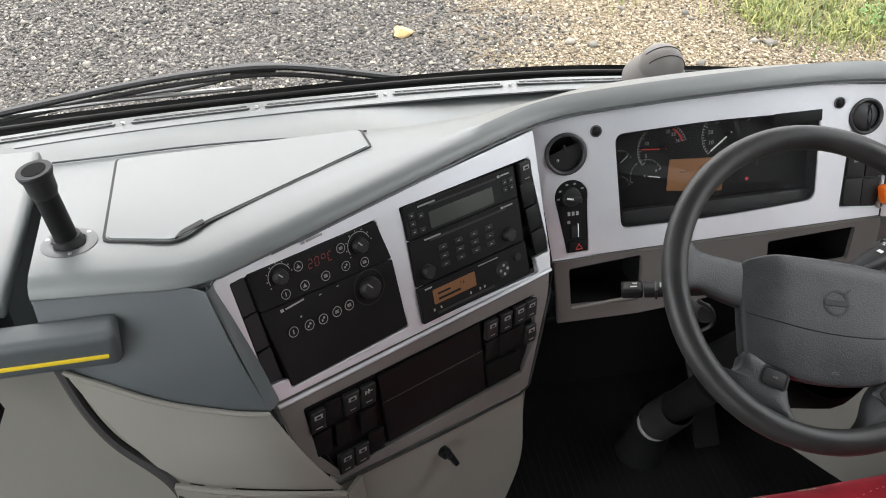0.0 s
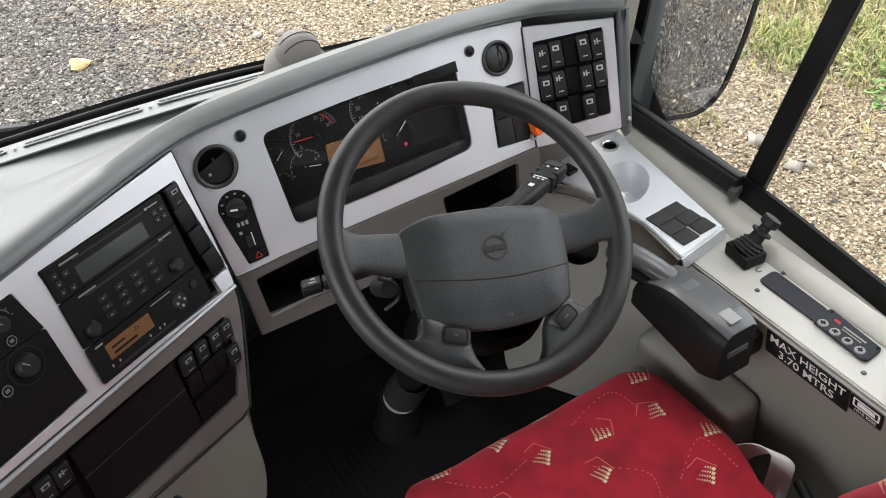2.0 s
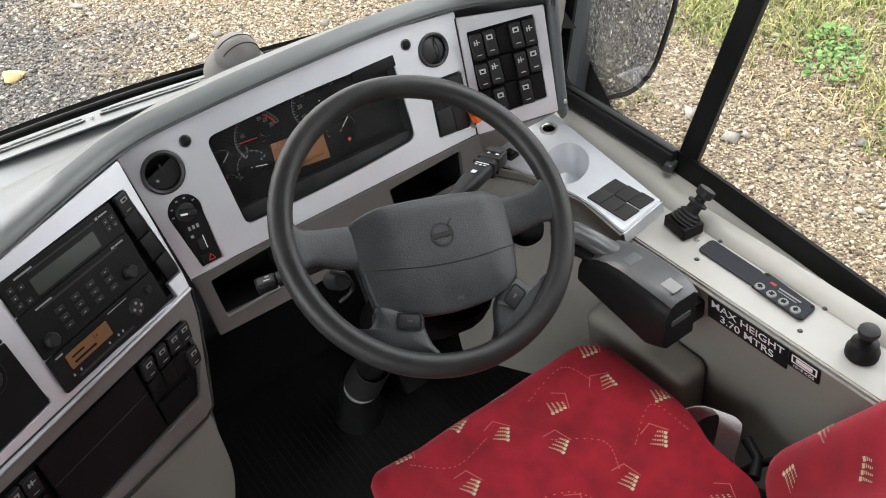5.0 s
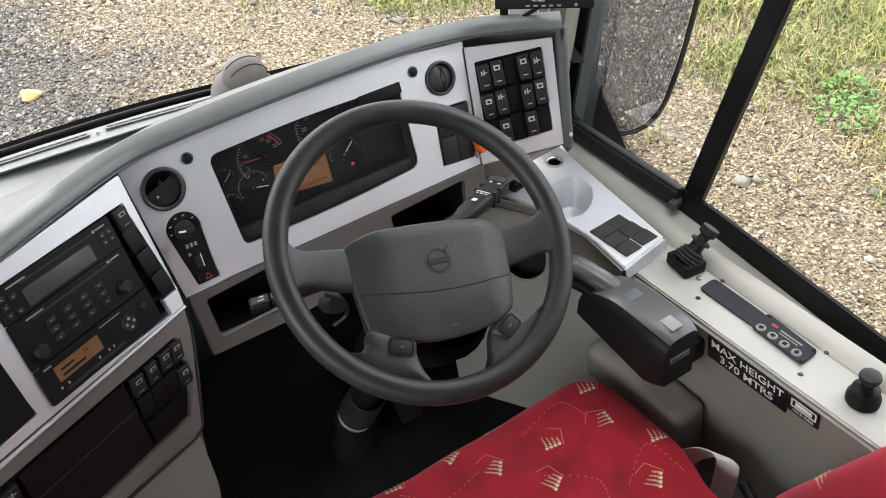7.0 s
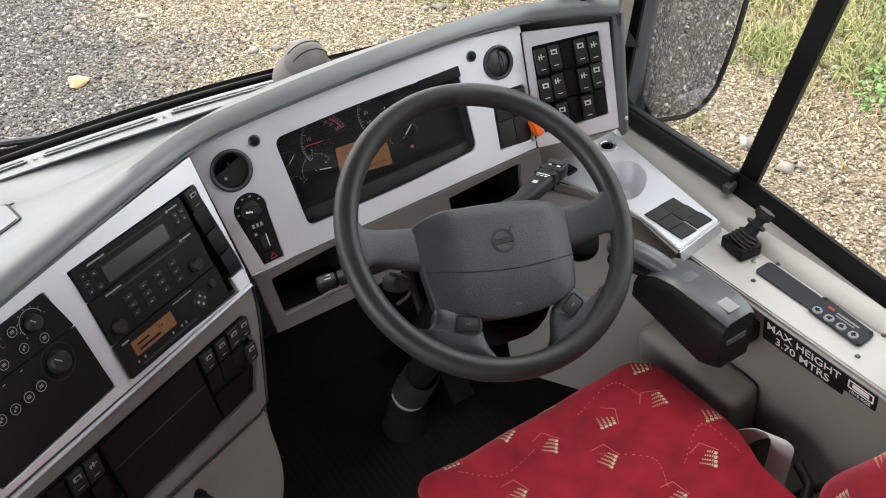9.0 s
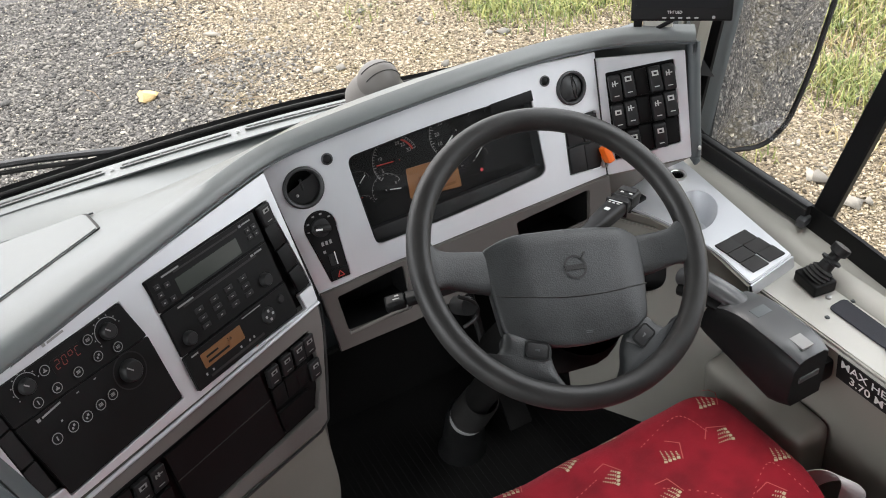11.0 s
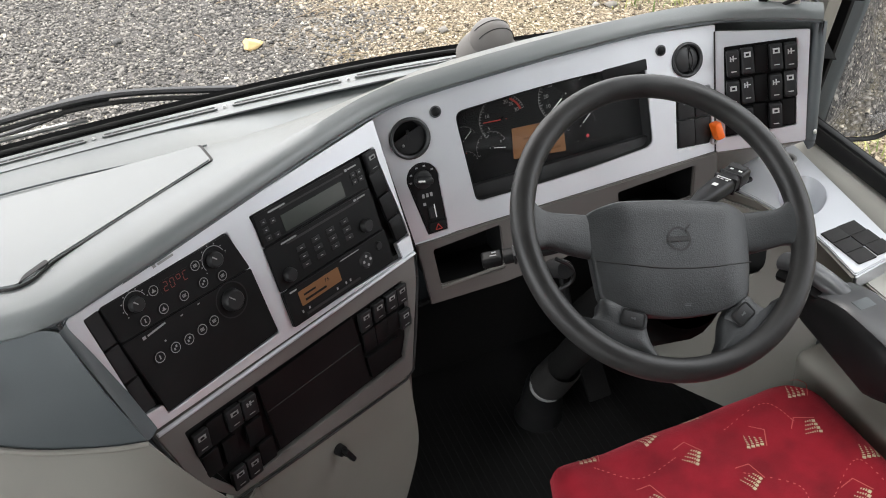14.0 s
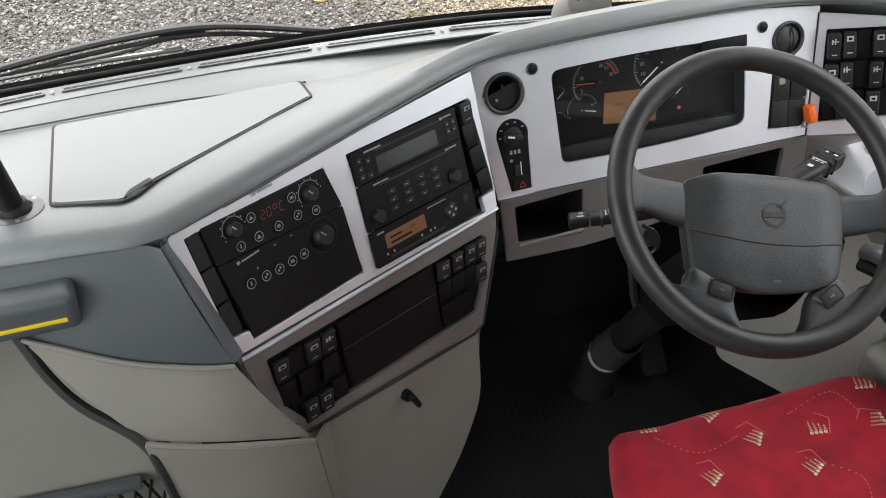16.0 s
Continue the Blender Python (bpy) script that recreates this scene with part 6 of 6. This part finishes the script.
# backrest: reclined, with a bolster down each side
def back_front(s, h):
    """Front of the backrest at s across (-1..1) and h up (0..1)."""
    z = 1.40 + 0.50 * h
    bol = math.exp(-(((abs(s) - 0.72) / 0.26) ** 2))
    edge = max(0, (abs(s) - 0.78) / 0.22)
    y = 0.300 - 0.50 * (z - 1.6) + 0.095 * bol - 0.055 * edge ** 2.5 - 0.05 * max(0, (0.16 - h) / 0.16) ** 2 - 0.05 * max(0, (h - 0.85) / 0.15) ** 2
    return Vector((0.018, 0, -0.030)) + Vector((0.955 + 0.295 * s * (1 - 0.10 * max(0, h - 0.6) / 0.4 - 0.10 * max(0, 0.2 - h) / 0.2), y, z))


fr_rows = [[back_front(-1 + j / 20, i / 20) for j in range(41)] for i in range(21)]
bk_rows = [[p + Vector((0, -0.13 - 0.5 * 0.0, -0.03)) for p in r] for r in fr_rows]
ring = lambda r, q: r + q[::-1]
bb = grid([ring([c + (p - c) * 1.0 for p in fr], bk) for fr, bk, c in zip(fr_rows, bk_rows, [Vector((0.925, 0.2, 1.6))] * 21)], closed=True)
bb.faces.new([bb.verts.new(p) for p in ring(fr_rows[0], bk_rows[0])]), bb.faces.new([bb.verts.new(p) for p in ring(fr_rows[-1], bk_rows[-1])])
bmesh.ops.remove_doubles(bb, verts=bb.verts, dist=1e-4)
part("backrest", bb, VELOUR, seat, "red velour backrest with side bolsters")
bg = bmesh.new()
for s_, h_, a_ in ((0.70, 0.40, 40), (0.86, 0.25, 20), (0.55, 0.22, 60), (0.80, 0.62, 30), (0.45, 0.55, 10), (0.1, 0.4, 30), (-0.5, 0.4, 15), (0.62, 0.80, 20)):
    ca, sa = math.cos(radians(a_)), math.sin(radians(a_))
    for k in range(4):
        X, Y = -0.013 + k * 0.0080, -0.010 + k * 0.0030
        marks = [(X, Y, 0.0031, 0.0030)] + [(X - 0.0012 * i, Y + 0.0058 + i * 0.0040, 0.0024 - 0.0003 * i, 0.0010) for i in range(6 - k)]
        for mx_, my_, w_, h2 in marks:
            q = []
            for dx, dy in ((-w_, -h2), (w_, -h2), (w_, h2), (-w_, h2)):
                u_, v_ = (mx_ + dx) * ca - (my_ + dy) * sa, (mx_ + dx) * sa + (my_ + dy) * ca
                q.append(bg.verts.new(back_front(s_ + u_ / 0.295, h_ + v_ / 0.52) + Vector((0, 0.0014, 0.001))))
            bg.faces.new(q)
part("woven_motif", bg, THREAD, seat, "gold woven motifs", smooth=False)["kind"] = "stuff"
part("seat_base", box(0.42, 0.42, 0.22, pose(0.93, 0.62, 1.12), 0.02), SATIN, seat)
part("seat_plinth", box(0.34, 0.36, 0.10, pose(0.93, 0.62, 0.98), 0.01), BLACK, seat)
part("side_lever", tube([(1.20, 0.50, 1.30), (1.235, 0.52, 1.305), (1.25, 0.56, 1.31)], 0.011, 10), BLACK, seat)
belt = tagged(thing("seat_belt", "white webbing seat belt with black buckle", "seat belt"))
wb = spline([(1.205, 0.690, 1.24), (1.222, 0.664, 1.305), (1.238, 0.628, 1.340), (1.243, 0.598, 1.338), (1.240, 0.592, 1.30), (1.236, 0.588, 1.23), (1.238, 0.560, 1.19), (1.240, 0.52, 1.185)], 6)
part("webbing", thicken(grid([[p + Vector((-0.011, 0.018, 0.003)), p - Vector((-0.011, 0.018, 0.003))] for p in wb]), 0.0015), STRAP, belt)
part("buckle", box(0.026, 0.070, 0.024, pose(1.225, 0.555, 1.215, 35, 0, -10), 0.008, 3), BLACK, belt)
part("buckle_stalk", tube(spline([(1.225, 0.575, 1.190), (1.232, 0.545, 1.235), (1.236, 0.515, 1.295), (1.238, 0.480, 1.345)], 5), [0.012] * 6 + [0.009] * 5 + [0.008] * 5, 10), BLACK, belt)
part("buckle_tongue", box(0.012, 0.018, 0.009, pose(1.238, 0.474, 1.352, 40), 0.003), METAL, belt, "bright metal tongue")
part("lever", tube(spline([(1.215, 0.545, 1.205), (1.228, 0.505, 1.225), (1.232, 0.46, 1.25)], 5), 0.011, 10, flat=0.6), SATIN, belt)

# ---- entrance side ----
left = tagged(thing("entrance_dash_block", "grey dashboard block beside the entrance", "dashboard"))
part("top", box(0.62, 0.36, 0.03, pose(-0.580, 1.165, 1.935), 0.012, 3), DASH, left)
part("face", box(0.60, 0.05, 0.10, pose(-0.585, 1.02, 1.88), 0.012), FACE, left)
part("back_shelf", thicken(grid([[(-0.90, 1.30, 1.934), (-0.58, 1.32, 1.934), (-0.262, 1.325, 1.926)], [(-0.92, 1.44, 1.875), (-0.64, 1.46, 1.875), (-0.335, 1.462, 1.876)], [(-0.95, 1.53, 1.822), (-0.70, 1.565, 1.820), (-0.405, 1.586, 1.819)]]), 0.006), DASH, left)
gh = tagged(thing("grab_handle", "dark grey grab handle with a yellow stripe", "grab handle"))
part("bar", box(0.62, 0.046, 0.054, pose(-0.445, 0.948, 1.900), 0.012, 4), FACE, gh)
part("stripe", box(0.60, 0.003, 0.006, pose(-0.448, 0.9245, 1.893), 0.001), YELLOW, gh, "yellow painted stripe")
part("mount", tube([(-0.17, 0.96, 1.90), (-0.165, 1.0, 1.90)], 0.02, 14), FACE, gh)
part("latch", tube([(-0.312, 0.95, 1.83), (-0.312, 0.95, 1.80), (-0.318, 0.93, 1.79)], 0.008, 8), BLACK, gh)
post_ = tagged(thing("microphone_post", "black upright post on a round metal flange", "post"))
pb0, pt0 = Vector((-0.197, 1.083, 1.955)), Vector((-0.211, 1.085, 2.077))
pm = frame_of(pb0, (1, 0, 0), (pt0 - pb0).cross(Vector((1, 0, 0))) * 1.0)
part("flange", lathe([(0.037, 0.0), (0.037, 0.003), (0.030, 0.005), (0.024, 0.004)], frame_of((-0.197, 1.083, 1.9555), (1, 0, 0), (0, 1, -0.10)), 36), GREY, post_, "ring flange with screws")
for a in (40, 160, 280):
    part("screw", lathe([(0, 0.002), (0.003, 0.001), (0.003, 0)], frame_of((-0.197 + 0.031 * math.cos(radians(a)), 1.083 + 0.031 * math.sin(radians(a)), 1.9595 - 0.1 * 0.031 * math.sin(radians(a))), (1, 0, 0), (0, 1, -0.08)), 8), METAL, post_)
dv = (pt0 - pb0)
part("collar", tube([pb0, pb0 + dv * 0.12], [0.022, 0.019], 20), SATIN, post_)
part("tube", tube([pb0 + dv * 0.1, pb0 + dv * 0.72], 0.0155, 20), BLACK, post_)
part("head", tube([pb0 + dv * 0.68, pb0 + dv * 0.74, pb0 + dv * 0.92, pb0 + dv * 0.93, pb0 + dv * 0.985, pb0 + dv], [0.016, 0.0185, 0.020, 0.022, 0.0235, 0.0225], 22), SATIN, post_)
part("socket", tube([pb0 + dv * 0.995, pb0 + dv * 1.004], 0.0155, 20), FLOOR, post_)
dp = tagged(thing("entrance_side_panel", "grey-beige panel beside the entrance with net pocket", "panel"))
part("panel", plate(rounded([(-0.95, 1.86), (-0.20, 1.86), (-0.05, 1.55), (-0.05, ZF + 0.02), (-0.95, ZF + 0.02)], 0.02), [], frame_of((0, 1.00, 0), (1, 0, 0), (0, 0, 1)), 0.02, 0.0, 0.004), BEIGE, dp)
part("dark_edge", tube(spline([(-0.232, 0.985, 1.88), (-0.195, 0.975, 1.79), (-0.125, 0.955, 1.69), (-0.085, 0.945, 1.55), (-0.055, 0.94, 1.30)], 6), 0.008, 8), RUBBER, dp)
part("pocket_frame", box(0.36, 0.02, 0.02, pose(-0.33, 0.985, 1.472, 0, 4), 0.006), FACE, dp)
net = bmesh.new()
for i in range(16):
    join(net, tube([(-0.46 + i * 0.024, 0.985, 1.46), (-0.40 + i * 0.024, 0.985, 1.24)], 0.0025, 5))
    join(net, tube([(-0.40 + i * 0.024, 0.983, 1.46), (-0.46 + i * 0.024, 0.983, 1.24)], 0.0025, 5))
part("net", net, BLACK, dp, "black net")["kind"] = "stuff"

# ---- at the windscreen ----
bump_ = tagged(thing("windscreen_sensor", "round grey sensor dome with a curved seam", "sensor"))
bm_ = frame_of((0.830, 1.540, 1.868), (1, 0, 0), (0, 0.93, 0.36))
part("base", lathe([(0.066, -0.045), (0.060, -0.030), (0.050, -0.014), (0.045, -0.004), (0.042, 0.0)], bm_, 32), TAUPE, bump_)
part("dome", lathe([(0.0435, -0.012)] + [(0.0435 * math.cos(radians(a)), 0.0435 * math.sin(radians(a))) for a in range(0, 86, 9)] + [(0, 0.0436)], bm_, 32), TAUPE, bump_)
for off, lean in ((0.010, 18), (-0.012, 18)):
    rr = math.sqrt(0.0438 ** 2 - off ** 2)
    part("seam", tube([bm_ @ Matrix.Rotation(radians(lean), 4, "Y") @ Vector((rr * math.cos(radians(a)), off, rr * math.sin(radians(a)))) for a in range(8, 173, 11)], 0.0011, 6), RUBBER, bump_)


def wiper(pts_arm, pts_blade, lab):
    w = tagged(thing("wiper", lab, "wiper", "windscreen wipers"))
    part("arm", tube(spline(pts_arm, 6), 0.009, 8, flat=0.5), SATIN, w)
    bl = spline(pts_blade, 6)
    part("blade_spine", tube([p + Vector((0, 0, 0.006)) for p in bl], 0.012, 8, flat=0.6), SATIN, w)
    part("blade_rubber", tube([p + Vector((0, -0.006, -0.008)) for p in bl], 0.005, 6), RUBBER, w)
    return w


w1 = wiper([(-0.60, 1.72, 1.795), (-0.30, 1.735, 1.805), (-0.10, 1.745, 1.806), (0.06, 1.75, 1.828)], [(-0.45, 1.70, 1.808), (-0.24, 1.715, 1.830), (-0.05, 1.722, 1.844), (0.12, 1.722, 1.840), (0.34, 1.715, 1.795)], "black articulated wiper lying at the foot of the windscreen")
part("joint", box(0.09, 0.02, 0.018, pose(0.055, 1.735, 1.842, 0, 2), 0.004), SATIN, w1)
part("rod", tube([(-0.50, 1.70, 1.81), (-0.2, 1.705, 1.818), (0.05, 1.71, 1.815)], 0.005, 8), METAL, w1)
# right front corner: pillar, monitor
pill = tagged(thing("windscreen_pillar", "grey trimmed windscreen pillar beside the dashboard", "pillar", kind="structure"))
rows = []
for z in (1.58, 1.75, 1.95, 2.3, 2.85):
    lean = -0.16 * (z - 1.60)
    rows.append([(1.385, 1.345 + lean, z), (1.415, 1.330 + lean, z), (1.450, 1.338 + lean, z), (1.484, 1.362 + lean, z), (1.503, 1.385 + lean, z)])
part("inner_trim", thicken(grid(rows), 0.01), BEIGE, pill)
part("black_frame", thicken(grid([[(1.490, 1.420, 1.56), (1.505, 1.392, 1.555), (1.530, 1.398, 1.56)], [(1.492, 1.375, 1.95), (1.507, 1.345, 1.95), (1.532, 1.352, 1.95)], [(1.50, 1.27, 2.85), (1.515, 1.235, 2.85), (1.54, 1.242, 2.85)]]), 0.008), BLACK, pill)
mon = tagged(thing("monitor", "black flat monitor above the dashboard end", "monitor"))
mm = frame_of((1.298, 1.208, 2.053), (0.788, -0.616, 0), (0.15, 0.19, 0.97))
part("case", box(0.178, 0.124, 0.022, mm, 0.004, 3), BLACK, mon)
part("screen", plate(rounded(rect(-0.080, -0.038, 0.080, 0.054), 0.002), [], mm, 0.001, 0.0122), material("dark_screen", (0.008, 0.008, 0.009), 0.35, bump=0, spec=0.1), mon)
mf = mm @ Matrix.Translation((0, 0, 0.0116))
writing("TFT LED", 0.007, at(mf, -0.012, -0.046), WHITE, mon, "lettering", 0.0001)
for i in range(5):
    part("button", box(0.007, 0.0028, 0.002, at(mf, -0.030 + i * 0.014, -0.056), 0.0005), DIM, mon)
part("button", lathe([(0, 0.001), (0.0025, 0.001), (0.003, 0)], at(mf, 0.056, -0.055), 12), DIM, mon)
part("cable", tube(spline([(1.325, 1.215, 1.990), (1.318, 1.24, 1.972), (1.295, 1.27, 1.945)], 6), 0.004, 8), BLACK, mon)
part("stand", box(0.055, 0.02, 0.085, pose(1.305, 1.275, 1.965, 0, 0, -38), 0.004), CREAM, mon, "pale stand")
part("stand_edge", box(0.016, 0.024, 0.085, pose(1.275, 1.298, 1.965, 0, 0, -38), 0.003), BLACK, mon)
# outside mirror
mir = tagged(thing("wing_mirror", "large black wing mirror reflecting the gravel", "mirror"))
MO = frame_of((1.762, 1.45, 1.575), (1, -0.35, 0), (0.06, -0.20, 1.0))
mo = [(-0.090, 0.34), (0.158, 0.34), (0.150, 0.03), (0.128, -0.13), (0.080, -0.196), (-0.080, -0.188)]
part("housing", plate(rounded(mo, [0.04, 0.04, 0.08, 0.05, 0.05, 0.03], 6), [], MO, 0.05, 0.0, 0.012), BLACK, mir)
gl_o = rounded([(x * 0.93, 0.02 + (y - 0.02) * 0.95) for x, y in mo], [0.04, 0.04, 0.08, 0.05, 0.05, 0.03], 6)
grows = []
for k in range(9):
    f = 1 - k / 8.0
    grows.append([MO @ Vector((x * f, 0.02 + (y - 0.02) * f, 0.004 + 0.004 * (1 - f * f))) for x, y in gl_o])
mg = grid(grows, closed=True)
bmesh.ops.remove_doubles(mg, verts=mg.verts, dist=1e-6)
part("rim", tube([MO @ Vector((x * 1.0, y * 1.0, 0.004)) for x, y in (lambda q: q + q[:1])(rounded(mo, [0.04, 0.04, 0.08, 0.05, 0.05, 0.03], 6))], 0.007, 8), RUBBER, mir)
part("glass", mg, MIRROR, mir, "slightly convex mirror glass")
part("arm", tube([(1.652, 1.47, 1.30), (1.658, 1.472, 1.75), (1.67, 1.48, 2.30)], 0.015, 12), BLACK, mir)
part("stay", tube([(1.57, 1.44, 2.30), (1.66, 1.47, 2.30), (1.80, 1.40, 1.95)], 0.018, 10), BLACK, mir)
